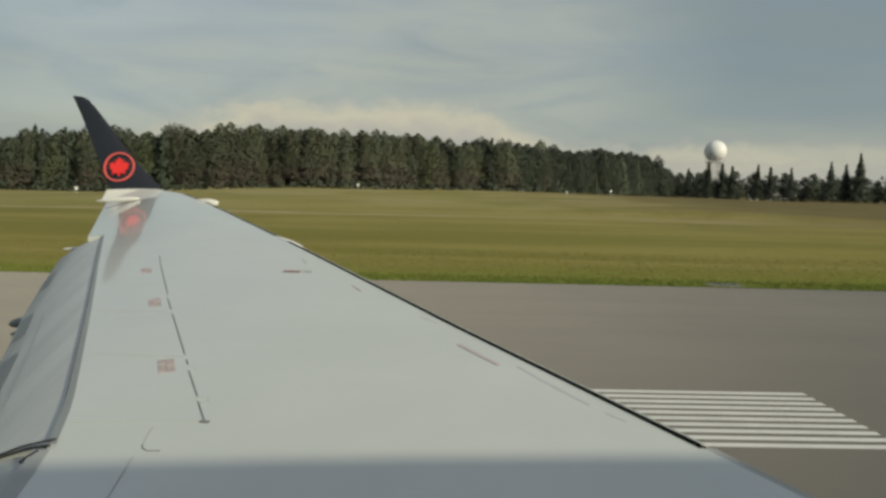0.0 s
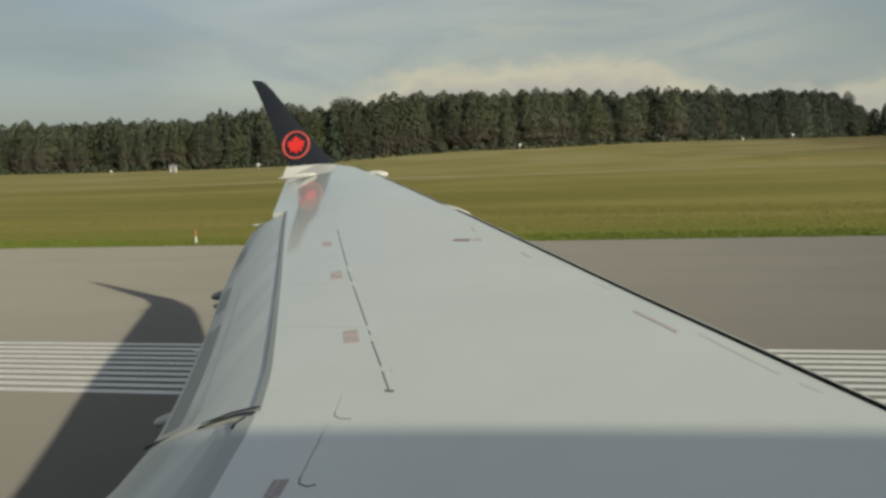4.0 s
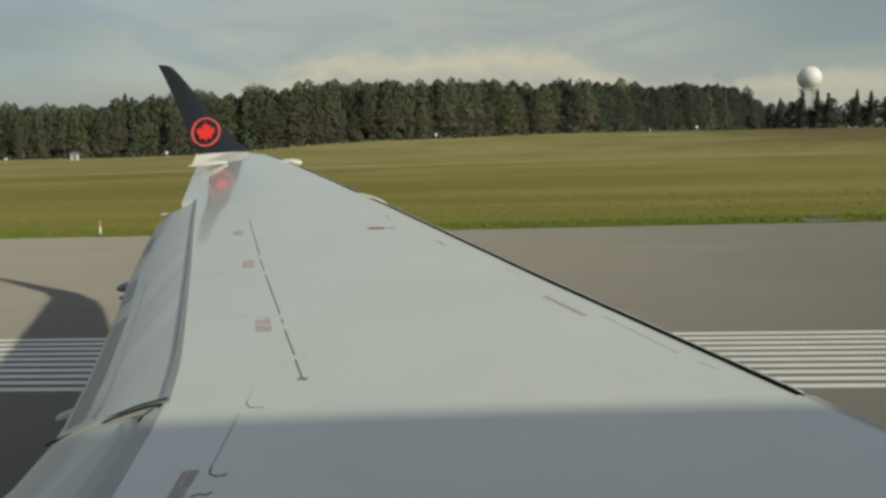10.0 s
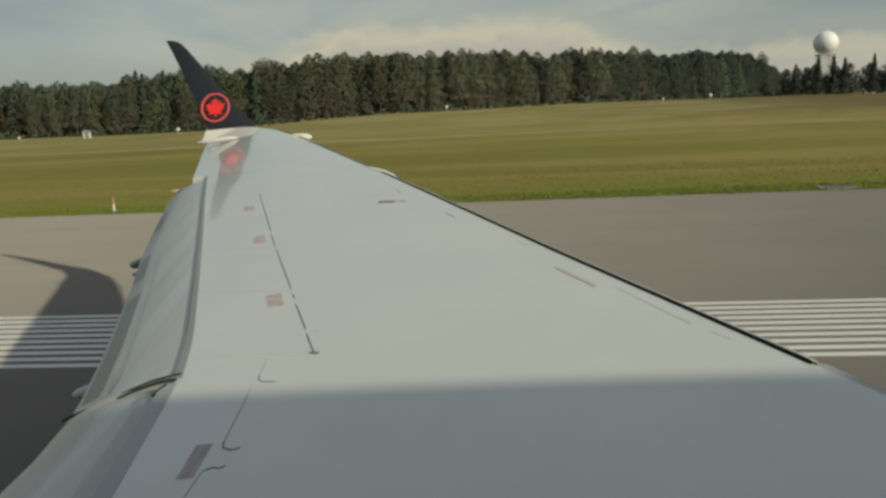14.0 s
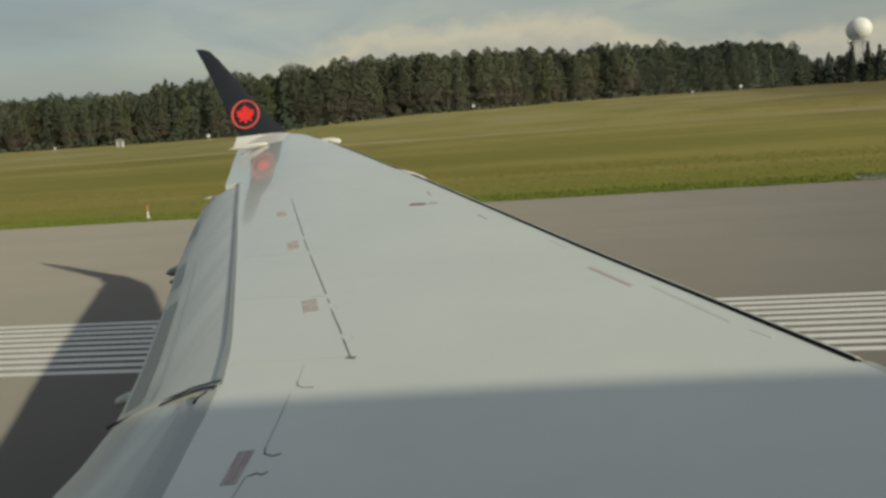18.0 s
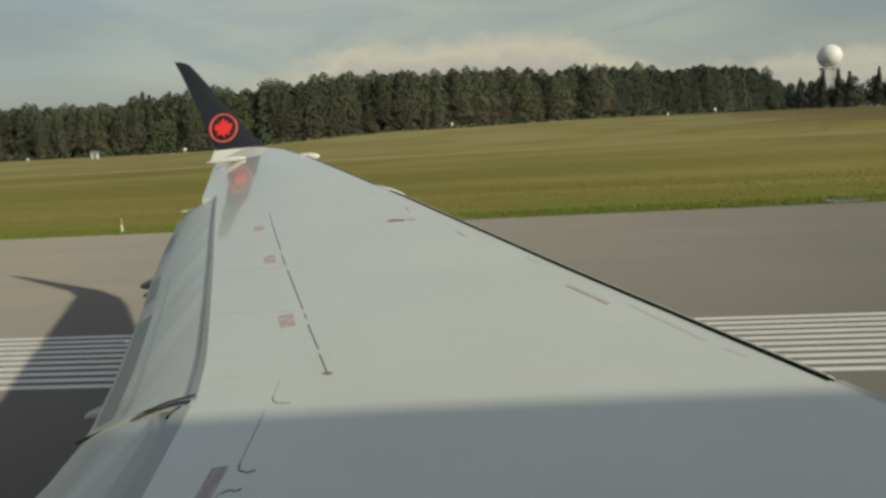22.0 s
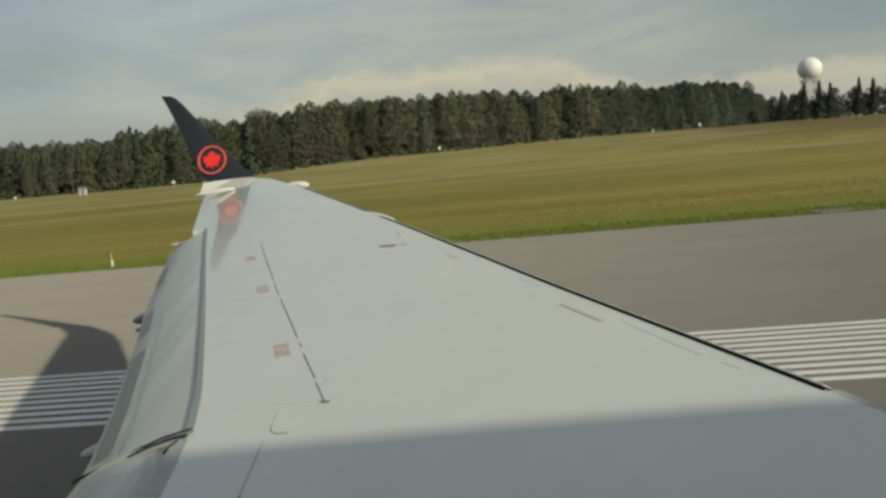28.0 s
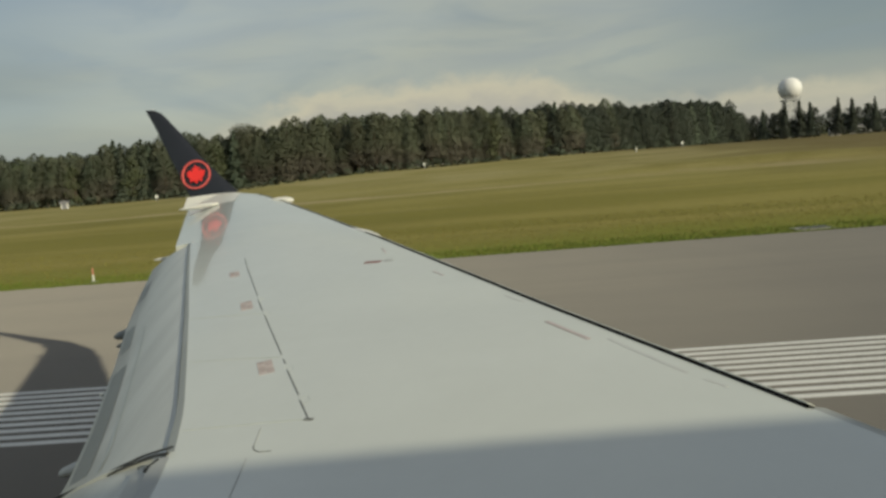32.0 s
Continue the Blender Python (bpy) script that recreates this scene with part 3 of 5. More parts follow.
part("cove_lip", bm, WING_GREY, plane, "grey lip over the inboard flap cove")


def tube(points, radius, mat, name, parent, label=""):
    """A round seal or pipe through points."""
    bm = bmesh.new()
    pts = [Vector(p) for p in points]
    dense = []
    for i in range(len(pts) - 1):
        p0, p1, p2, p3 = pts[max(i - 1, 0)], pts[i], pts[i + 1], pts[min(i + 2, len(pts) - 1)]
        for k in range(8):
            t = k / 8
            dense.append(0.5 * (2 * p1 + (p2 - p0) * t + (2 * p0 - 5 * p1 + 4 * p2 - p3) * t * t + (3 * p1 - p0 - 3 * p2 + p3) * t ** 3))
    dense.append(pts[-1])
    rings = []
    for i, p in enumerate(dense):
        d = (dense[min(i + 1, len(dense) - 1)] - dense[max(i - 1, 0)]).normalized()
        a = d.orthogonal().normalized()
        b = d.cross(a)
        if rings and a.dot(last) < 0:
            a, b = -a, -b
        last = a
        rings.append([bm.verts.new(p + radius * (a * math.cos(k * math.pi / 4) + b * math.sin(k * math.pi / 4))) for k in range(8)])
    for a, b in zip(rings, rings[1:]):
        for k in range(8):
            j = (k + 1) % 8
            bm.faces.new((a[k], a[j], b[j], b[k]))
    bm.faces.new(rings[0])
    bm.faces.new(rings[-1])
    return smooth(part(name, bm, mat, parent, label))


tube([(-1.322, 2.84, 2.194), (-1.458, 2.885, 2.150), (-1.53, 2.915, 2.118), (-1.607, 2.945, 2.084)], 0.0045, HOSE, "flap_end_seal", plane, "dark grey rubber seal between the flaps")
tube([(-1.335, 2.82, 2.175), (-1.425, 2.855, 2.152), (-1.587, 2.92, 2.084), (-1.67, 2.955, 2.045)], 0.0060, HOSE, "flap_end_seal", plane)
tube([(-1.54, 2.91, 2.106), (-1.607, 2.94, 2.082), (-1.796, 3.01, 1.993), (-1.948, 3.055, 1.924), (-2.0, 3.07, 1.898)], 0.0065, BLACK_RUBBER, "flap_end_seal", plane)
tube([(-1.364, 2.79, 2.164), (-1.375, 2.75, 2.158), (-1.385, 2.71, 2.150)], 0.006, BLACK_RUBBER, "seal_clip", plane)

# hinge gap of the spoilers, in dashes with latches between
for a, b in (((-2.13, 6.40), (-2.04, 6.16)), ((-2.02, 6.10), (-1.64, 5.10)), ((-1.60, 4.98), (-1.49, 4.70)), ((-1.45, 4.60), (-1.14, 3.82)), ((-1.11, 3.74), (-1.08, 3.67)),
             ((-1.05, 3.58), (-0.915, 3.25)), ((-0.895, 3.19), (-0.81, 2.98))):
    on_skin([a, b], 0.0060, SEAM, "spoiler_hinge_gap")
for x, y in ((-1.62, 5.04), (-1.47, 4.65), (-1.07, 3.62), (-0.90, 3.22)):
    on_skin([(x - 0.005, y), (x + 0.035, y + 0.01), (x + 0.05, y - 0.04), (x + 0.03, y - 0.08)], 0.005, FAINT, "hinge_bracket", lift=0.0012)
on_skin([(-0.83, 2.985), (-0.79, 2.975)], 0.02, SEAM, "hinge_stop")
# outlines of the spoiler panels
on_skin([(-0.81, 2.985), (-1.04, 3.0), (-1.36, 3.03)], 0.004, FAINT, "panel_seam")
on_skin([(-1.13, 3.78), (-1.66, 3.90)], 0.004, FAINT, "panel_seam")
on_skin([(-1.47, 4.64), (-1.98, 4.75)], 0.004, FAINT, "panel_seam")
# hooked fasteners and the seam that joins them
on_skin([(-1.0, 2.95), (-0.985, 2.80)], 0.003, SEAM_PALE, "panel_seam")
on_skin([(-0.985, 2.80), (-0.982, 2.78), (-0.975, 2.765), (-0.95, 2.74), (-0.90, 2.735)], 0.0043, SEAM, "hook_latch")
on_skin([(-0.985, 2.70), (-0.965, 2.50), (-0.945, 2.29)], 0.004, SEAM_PALE, "panel_seam")
on_skin([(-0.945, 2.30), (-0.935, 2.262), (-0.90, 2.243), (-0.875, 2.255)], 0.0048, SEAM, "hook_latch")
on_skin([(-0.945, 2.13), (-0.92, 2.145), (-0.90, 2.135), (-0.885, 2.15)], 0.0048, SEAM, "hook_latch")
on_skin([(-0.95, 2.13), (-0.955, 1.6), (-0.96, 0.6), (-0.965, 0.0)], 0.004, SEAM_PALE, "panel_seam")


def placard(x, y, w, h, turn, rows, parent=wing):
    """A red no-step placard: lettering too small to read, as bars."""
    for i in range(rows):
        for k, (u0, u1) in enumerate(((-0.5, -0.015), (0.015, 0.5))):
            v = (i + 0.5) / rows - 0.5
            ends = []
            for u in (u0, u1):
                px, py = u * w, v * h
                c, s = math.cos(radians(turn)), math.sin(radians(turn))
                ends.append((x + px * c - py * s, y + px * s + py * c))
            on_skin(ends, h / rows * 0.78, PLACARD_RED if (i + k) % 3 else PLACARD_PALE, "placard_bar", parent)


placard(-2.05, 5.87, 0.075, 0.20, 20, 3)
placard(-1.65, 4.88, 0.075, 0.22, 20, 4)
placard(-1.18, 3.66, 0.075, 0.20, 20, 5)
placard(-1.00, 2.19, 0.20, 0.056, 94, 4)
on_skin([(-0.99, 5.74), (-0.865, 5.725)], 0.065, PLACARD_DARK, "walkway_mark")
on_skin([(-0.84, 5.735), (-0.78, 5.74)], 0.07, WING_GREY, "walkway_mark")
on_skin([(0.235, 3.935), (0.41, 3.61)], 0.024, PLACARD_PALE, "walkway_line", label="faded red walkway line")
on_skin([(0.04, 4.50), (0.14, 4.33)], 0.020, GHOST, "walkway_line", lift=0.001)
on_skin([(0.50, 3.60), (0.58, 3.43), (0.74, 3.11)], 0.020, GHOST, "walkway_line", lift=0.001)
on_skin([(0.79, 3.03), (0.85, 2.94)], 0.016, GHOST, "walkway_line", lift=0.001)
on_skin([(-0.86, 6.02), (-0.92, 6.22)], 0.012, PLACARD_PALE, "walkway_line")
on_skin([(-0.44, 5.28), (-0.36, 5.12)], 0.012, PLACARD_PALE, "walkway_line")


# pods below the leading edge and fairings below the flaps
def pod(a, b, r, mat, name, parent, label=""):
    """A long drop-shaped fairing from a to b."""
    a, b = Vector(a), Vector(b)
    d = (b - a).length
    prof = [(0.0, 0.0), (r * 0.55, d * 0.06), (r * 0.85, d * 0.18), (r, d * 0.38), (r * 0.9, d * 0.6), (r * 0.6, d * 0.82), (r * 0.3, d * 0.95), (0.0, d)]
    turn = Matrix.Translation(a) @ (b - a).to_track_quat("Z", "Y").to_matrix().to_4x4()
    return smooth(part(name, turned(prof, 14, turn), mat, parent, label), 60)


pod((-2.58, 10.02, 2.892), (-2.96, 10.16, 2.907), 0.050, WHITE_PAINT, "slat_end_fairing", plane, "white slat end fairing")
pod((-1.00, 6.84, 2.576), (-1.47, 7.52, 2.651), 0.050, WHITE_PAINT, "slat_track_fairing", plane, "white slat track fairing")


def blunt(a, b, r, mat, name, parent, label="", flat=0.7):
    """A fairing that stays full to its rounded end at b."""
    a, b = Vector(a), Vector(b)
    d = (b - a).length
    prof = [(0.0, 0.0), (r * 0.6, 0.0), (r * 0.85, d * 0.3), (r, d * 0.7), (r * 0.95, d * 0.88), (r * 0.7, d * 0.96), (r * 0.35, d * 0.99), (0.0, d)]
    turn = Matrix.Translation(a) @ (b - a).to_track_quat("Z", "Y").to_matrix().to_4x4() @ Matrix.Diagonal((1, flat, 1, 1))
    return smooth(part(name, turned(prof, 14, turn), mat, parent, label), 50)


blunt((-2.3, 6.02, 2.18), (-3.13, 5.95, 2.03), 0.062, BAND_GREY, "flap_track_fairing", plane, "grey blunt-ended flap track fairing")
blunt((-2.3, 5.98, 2.12), (-3.11, 5.93, 1.955), 0.036, BAND_GREY, "flap_track_fairing", plane)
blunt((-1.75, 3.90, 1.90), (-2.30, 3.63, 1.80), 0.048, FLAP_PAINT, "flap_track_fairing", plane, "pale grey blunt-ended flap track fairing")
blunt((-1.7, 4.36, 1.99), (-2.46, 4.40, 1.99), 0.030, FLAP_PAINT, "flap_bracket", plane)
pod((-2.9, 8.05, 2.46), (-3.74, 8.16, 2.42), 0.035, WHITE_PAINT, "aileron_hinge_fairing", plane)
# winglet: canted fin with a pale root fillet
FIN_LE = ((-3.79, 11.50, 3.045), (-4.085, 11.588, 3.315), (-4.365, 11.675, 3.605), (-4.699, 11.78, 4.015), (-4.90, 11.825, 4.25), (-5.00, 11.84, 4.35), (-5.10, 11.85, 4.398))
FIN_TE = ((-4.545, 11.50, 3.016), (-4.69, 11.588, 3.29), (-4.843, 11.675, 3.595), (-5.035, 11.78, 4.0), (-5.15, 11.825, 4.235), (-5.20, 11.84, 4.33), (-5.236, 11.85, 4.405))


def fin_section(a, b, thick):
    a, b = Vector(a), Vector(b)
    out = []
    for side in (1, -1):
        cs = lines(0.0, 1.0, 9)
        for c in (cs if side == 1 else cs[-2:0:-1]):
            t = thick * 2.6 * (math.sqrt(max(c, 0)) * (1 - c)) * side
            out.append(a.lerp(b, c) + Vector((0, -t, 0.12 * t)))
    return out


fin = part("winglet", loft([fin_section(a, b, t) for a, b, t in zip(FIN_LE, FIN_TE, (0.035, 0.032, 0.028, 0.022, 0.016, 0.012, 0.006))]), CHARCOAL, plane,
           "charcoal swept winglet")
smooth(fin, 50)
foot_le = ((-3.80, 11.36, 2.985), (-3.83, 11.44, 3.01), (-3.865, 11.50, 3.044))
foot_te = ((-4.66, 11.36, 2.835), (-4.65, 11.44, 2.87), (-4.60, 11.50, 3.014))
bm = bmesh.new()
rings = []
for y in lines(10.46, 11.44, 8):
    fore, aft = min(at(y, LE_Y, LE_X) - 0.03, -3.53 - 0.20 * (y - 10.46)), at(y, (7.8, 11.5), (-3.31, -4.61)) + 0.03
    rings.append([bm.verts.new((x, y, skin(x, y) + 0.004)) for x in lines(fore, aft, 12)])
for a, b in zip(rings, rings[1:]):
    for k in range(11):
        bm.faces.new((a[k], a[k + 1], b[k + 1], b[k]))
smooth(part("tip_band", bm, WHITE_PAINT, tip, "matt white band at the foot of the winglet"), 60)
smooth(part("winglet_root", loft([fin_section(a, b, t) for a, b, t in zip(foot_le, foot_te, (0.08, 0.055, 0.036))]), WHITE_PAINT, plane, "white winglet root fillet"), 50)
pod((-3.74, 10.46, 2.918), (-4.36, 10.52, 2.868), 0.034, WHITE_PAINT, "tip_fairing", plane, "white tapered fairing beside the tip band")
pod((-5.09, 11.855, 4.40), (-5.24, 11.86, 4.39), 0.012, LENS, "strobe_lens", plane, "clear strobe lens at the winglet tip")

# round red emblem on the winglet, plain shapes
FIN_X = (Vector(FIN_LE[1]) - Vector(FIN_TE[1])).normalized()
FIN_N = Vector((0, -1, 0.30)).normalized()
FIN_V = FIN_N.cross(FIN_X).normalized()
if FIN_V.z < 0:
    FIN_V = -FIN_V
EMBLEM = Vector((-4.445, 11.558, 3.352))


def emblem_shape(name, outer, inner=None, mat=ROUNDEL_RED):
    """A flat raised shape on the winglet from outline points in its plane."""
    bm = bmesh.new()

    def spot(u, v, h):
        return bm.verts.new(EMBLEM + FIN_X * u + FIN_V * v + FIN_N * h)

    tops = [spot(u, v, 0.010) for u, v in outer]
    lows = [spot(u, v, -0.03) for u, v in outer]
    n = len(outer)
    if inner:
        tin = [spot(u, v, 0.010) for u, v in inner]
        lin = [spot(u, v, -0.03) for u, v in inner]
        for i in range(n):
            j = (i + 1) % n
            bm.faces.new((tops[i], tops[j], tin[j], tin[i]))
            bm.faces.new((tin[i], tin[j], lin[j], lin[i]))
    else:
        c = spot(0, 0, 0.010)
        for i in range(n):
            bm.faces.new((tops[i], tops[(i + 1) % n], c))
    for i in range(n):
        j = (i + 1) % n
        bm.faces.new((tops[j], tops[i], lows[i], lows[j]))
    return part(name, bm, mat, fin, "red emblem shape")


def circle(r, n=40):
    return [(r * math.cos(2 * math.pi * i / n), r * math.sin(2 * math.pi * i / n)) for i in range(n)]


emblem_shape("emblem_ring", circle(0.226), circle(0.202), RING_RED)
half_leaf = ((0.0, 0.165), (0.032, 0.108), (0.064, 0.124), (0.052, 0.046), (0.102, 0.088), (0.116, 0.056), (0.156, 0.058), (0.134, 0.004), (0.150, -0.016), (0.094, -0.064), (0.106, -0.122),
             (0.026, -0.104), (0.010, -0.150))
half_leaf = [(0.92 * u, 0.92 * v) for u, v in half_leaf]
emblem_shape("emblem_leaf", half_leaf + [(-u, v) for u, v in reversed(half_leaf[1:])])

# fuselage: a round tube with a row of windows, the camera's one open
FUS_Y, FUS_Z, FUS_R = -1.36, 3.16, 1.44
WIN_W, WIN_H, PITCH = 0.155, 0.205, 0.79


def fus_radius(x):
    if x > 7.5:
        return FUS_R * math.sqrt(max(0.0004, 1 - ((x - 7.5) / 4.5) ** 2))
    if x < -9.0:
        return FUS_R * max(0.16, 1 - ((-9.0 - x) / 7.5) ** 1.6 * 0.84)
    return FUS_R


def fus_point(x, a):
    """a: degrees about the axis from the port side, upwards."""
    r = fus_radius(x)
    drop = 0.55 * max(0.0, (x - 7.5) / 4.5) ** 2 - 0.75 * max(0.0, (-9.0 - x) / 7.5) ** 1.6
    # unseen forward crown, raised to slant the shadow edge cast on the wing
    crown = 0.030 * min(max(x - 2.5, 0.0), 5.0) * max(0.0, math.sin(radians(a)))
    return (x, FUS_Y + r * math.cos(radians(a)), FUS_Z - drop + crown + r * math.sin(radians(a)))


win_x = [PITCH * i for i in range(-8, 8)]
A0 = math.degrees(math.asin((3.2 - 0.015 - FUS_Z) / FUS_R))
A_LO, A_HI = A0 - math.degrees(WIN_H / FUS_R), A0 + math.degrees(WIN_H / FUS_R)
xs = sorted(set([-16.4, -15, -13.5, -12, -10.5, -9.5, 7.5, 8.5, 9.5, 10.4, 11.1, 11.6, 11.9, 11.99] + [round(v, 4) for w in win_x for v in (w - WIN_W, w + WIN_W)]))
angles = sorted(set([round(A_LO, 3), round(A_HI, 3)] + [a for a in range(-174, 187, 12) if not A_LO - 3 < a < A_HI + 3]))
bm = bmesh.new()
grid = {(i, j): bm.verts.new(fus_point(x, a)) for i, x in enumerate(xs) for j, a in enumerate(angles)}
holes = {round(w - WIN_W, 4) for w in win_x}
for i in range(len(xs) - 1):
    for j in range(len(angles)):
        k = (j + 1) % len(angles)
        if xs[i] in holes and abs(angles[j] - round(A_LO, 3)) < 1e-6:
            continue
        bm.faces.new((grid[i, j], grid[i + 1, j], grid[i + 1, k], grid[i, k]))
bm.faces.new([grid[0, j] for j in range(len(angles))])
bm.faces.new([grid[len(xs) - 1, j] for j in range(len(angles))])
fuselage = part("fuselage", bm, WHITE_PAINT, plane, "white painted fuselage with cabin windows")
smooth(fuselage, 30)
for w in win_x:
    ring_bm = bmesh.new()
    outer, inner, deep = [], [], []
    for k in range(32):
        t = 2 * math.pi * k / 32
        c, s = math.cos(t), math.sin(t)
        sc, ss = abs(c) ** 0.55 * (1 if c >= 0 else -1), abs(s) ** 0.55 * (1 if s >= 0 else -1)
        for ring, f, inset in ((outer, 1.06, 0.004), (inner, 0.97, 0.004), (deep, 0.97, -0.05)):
            a = A0 + math.degrees(WIN_H * f * ss / FUS_R)
            r = FUS_R + inset
            ring.append(ring_bm.verts.new((WIN_W * f * sc, FUS_Y + r * math.cos(radians(a)), FUS_Z + r * math.sin(radians(a)))))
    for k in range(32):
        j = (k + 1) % 32
        ring_bm.faces.new((outer[k], outer[j], inner[j], inner[k]))
        ring_bm.faces.new((inner[k], inner[j], deep[j], deep[k]))
    fr = part("window_frame", ring_bm, WHITE_PAINT, fuselage)
    fr.matrix_basis = Matrix.Translation((w, 0, 0))
    if abs(w) > 0.1:
        pane = bmesh.new()
        pv = []
        for k in range(32):
            t = 2 * math.pi * k / 32
            c, s = math.cos(t), math.sin(t)
            sc, ss = abs(c) ** 0.55 * (1 if c >= 0 else -1), abs(s) ** 0.55 * (1 if s >= 0 else -1)
            a = A0 + math.degrees(WIN_H * 0.97 * ss / FUS_R)
            pv.append(pane.verts.new((w + WIN_W * 0.97 * sc, FUS_Y + (FUS_R - 0.02) * math.cos(radians(a)), FUS_Z + (FUS_R - 0.02) * math.sin(radians(a)))))
        pane.faces.new(pv)
        part("window_pane", pane, WINDOW_GLASS, fuselage, "dark cabin window pane")
# wing root fairing and landing gear
pod((3.6, -0.35, 1.75), (-3.8, -0.35, 1.80), 0.50, WHITE_PAINT, "root_fairing", plane, "white wing root fairing")


def gear(x, y, top, wheel_r, gap):
    leg = bmesh.new()
    rod(leg, (x, y, wheel_r), (x, y, top), 0.075, 0.09, 12)
    rod(leg, (x - gap, y, wheel_r), (x + gap, y, wheel_r), 0.04, 0.04, 8)
    g_ob = part("landing_gear_leg", leg, GALVANISED, plane)
    for s in (-1, 1):
        prof = [(0.0, -0.10), (wheel_r * 0.62, -0.11), (wheel_r * 0.93, -0.10), (wheel_r, -0.05), (wheel_r, 0.05), (wheel_r * 0.93, 0.10), (wheel_r * 0.62, 0.11), (0.0, 0.10)]
        m = Matrix.Translation((x, y + s * gap, wheel_r + 0.003)) @ Euler((radians(90), 0, 0)).to_matrix().to_4x4()
        smooth(part("wheel", turned(prof, 24, m), TYRE, g_ob), 35)


gear(-0.9, 0.35, 1.75, 0.42, 0.22)
gear(-0.9, -3.05, 2.2, 0.42, 0.22)
gear(9.2, FUS_Y, 2.2, 0.26, 0.15)


# ---- trees ----
def quads(centres, outward, size, rng_np, droop=0.0, flat=0.5):
    """Small leaf-clump quads about the centres, turned at random, faces to the outside. Returns corners and their normals."""
    n = len(centres)
    out = outward / np.maximum(np.linalg.norm(outward, axis=1), 1e-6)[:, None]
    u = rng_np.normal(size=(n, 3))
    u[:, 2] = u[:, 2] * flat - droop
    u /= np.linalg.norm(u, axis=1)[:, None]
    v = rng_np.normal(size=(n, 3))
    v -= (v * u).sum(1)[:, None] * u
    v /= np.linalg.norm(v, axis=1)[:, None]
    v *= np.where((np.cross(u, v) * out).sum(1) < 0, -1.0, 1.0)[:, None]
    s = (size * rng_np.uniform(0.6, 1.3, n))[:, None]
    a, b = u * s * 0.62, v * s * 0.42
    corners = np.stack([centres - a, centres - b * 0.9 + a * 0.1, centres + a, centres + b], 1)
    lean = 0.34 * out + np.array((-0.05, 0.12, 1.0)) + 0.08 * np.cross(u, v)
    lean /= np.maximum(np.linalg.norm(lean, axis=1), 1e-6)[:, None]
    return corners.reshape(-1, 3), np.repeat(lean, 4, 0)


def leaf_mesh(name, made, mat):
    corners, normals = made
    n = len(corners) // 4
    me = bpy.data.meshes.new(name)
    me.from_pydata(corners.tolist(), [], [(4 * i, 4 * i + 1, 4 * i + 2, 4 * i + 3) for i in range(n)])
    me.materials.append(mat)
    me.polygons.foreach_set("use_smooth", [True] * n)
    me.normals_split_custom_set_from_vertices(normals.tolist())
    me.update()
    return me


def spruce_crown(h, r, seed):
    q = np.random.RandomState(seed)
    pts = []
    z = 0.10 * h
    while z < h * 0.985:
        reach = r * (1 - z / h) ** 0.85 * q.uniform(0.75, 1.15) + 0.08
        n = int(9 + reach * 5)
        for a in q.uniform(0, 2 * math.pi, n):
            own = reach * q.uniform(0.65, 1.15)
            for f in np.arange(0.2, 1.01, 0.2 if own > 1 else 0.4):
                pts.append((own * f * math.cos(a), own * f * math.sin(a), z - 0.22 * own * f * f + q.uniform(-0.12, 0.12)))
        z += 0.028 * h * q.uniform(0.8, 1.2)
    pts.append((0, 0, h))
    pts.append((0, 0, h - 0.3))
    pts = np.array(pts)
    out = pts * np.array((1, 1, 0)) + np.array((0, 0, 0.5))
    return quads(pts, out, np.full(len(pts), 0.62), q, 0.25, 0.35)


def clump_crown(h, base, r, seed, clumps, leaves, size, peak=0.55):
    """A crown of leaf clumps on limbs: widest at the share peak of its height, with gaps."""
    q = np.random.RandomState(seed)
    pts, outs, limbs = [], [], []
    for i in range(clumps):
        f = (i + q.uniform(0.2, 0.8)) / clumps
        z = base + (h - base) * f
        wide = r * (1 - abs(f - peak) / max(peak, 1 - peak)) ** 0.6
        a = q.uniform(0, 2 * math.pi)
        d = wide * math.sqrt(q.uniform(0.15, 1.0))
        c = np.array((d * math.cos(a), d * math.sin(a), z - 0.05 * h * q.uniform(0, 1)))
        limbs.append(c)
        cr = r * q.uniform(0.36, 0.56)
        w = q.normal(size=(leaves, 3))
        w /= np.linalg.norm(w, axis=1)[:, None]
        w *= (q.uniform(0.45, 1.0, leaves) ** 0.5)[:, None] * cr * np.array((1, 1, 0.72))
        pts.append(c + w)
        outs.append(w / cr * 0.5 + (c - np.array((0, 0, base + (h - base) * 0.4))) / r * 0.6 + np.array((0, 0, 0.15)))
    pts, outs = np.concatenate(pts), np.concatenate(outs)
    return quads(pts, outs, np.full(len(pts), size), q, 0.0, 0.7), limbs


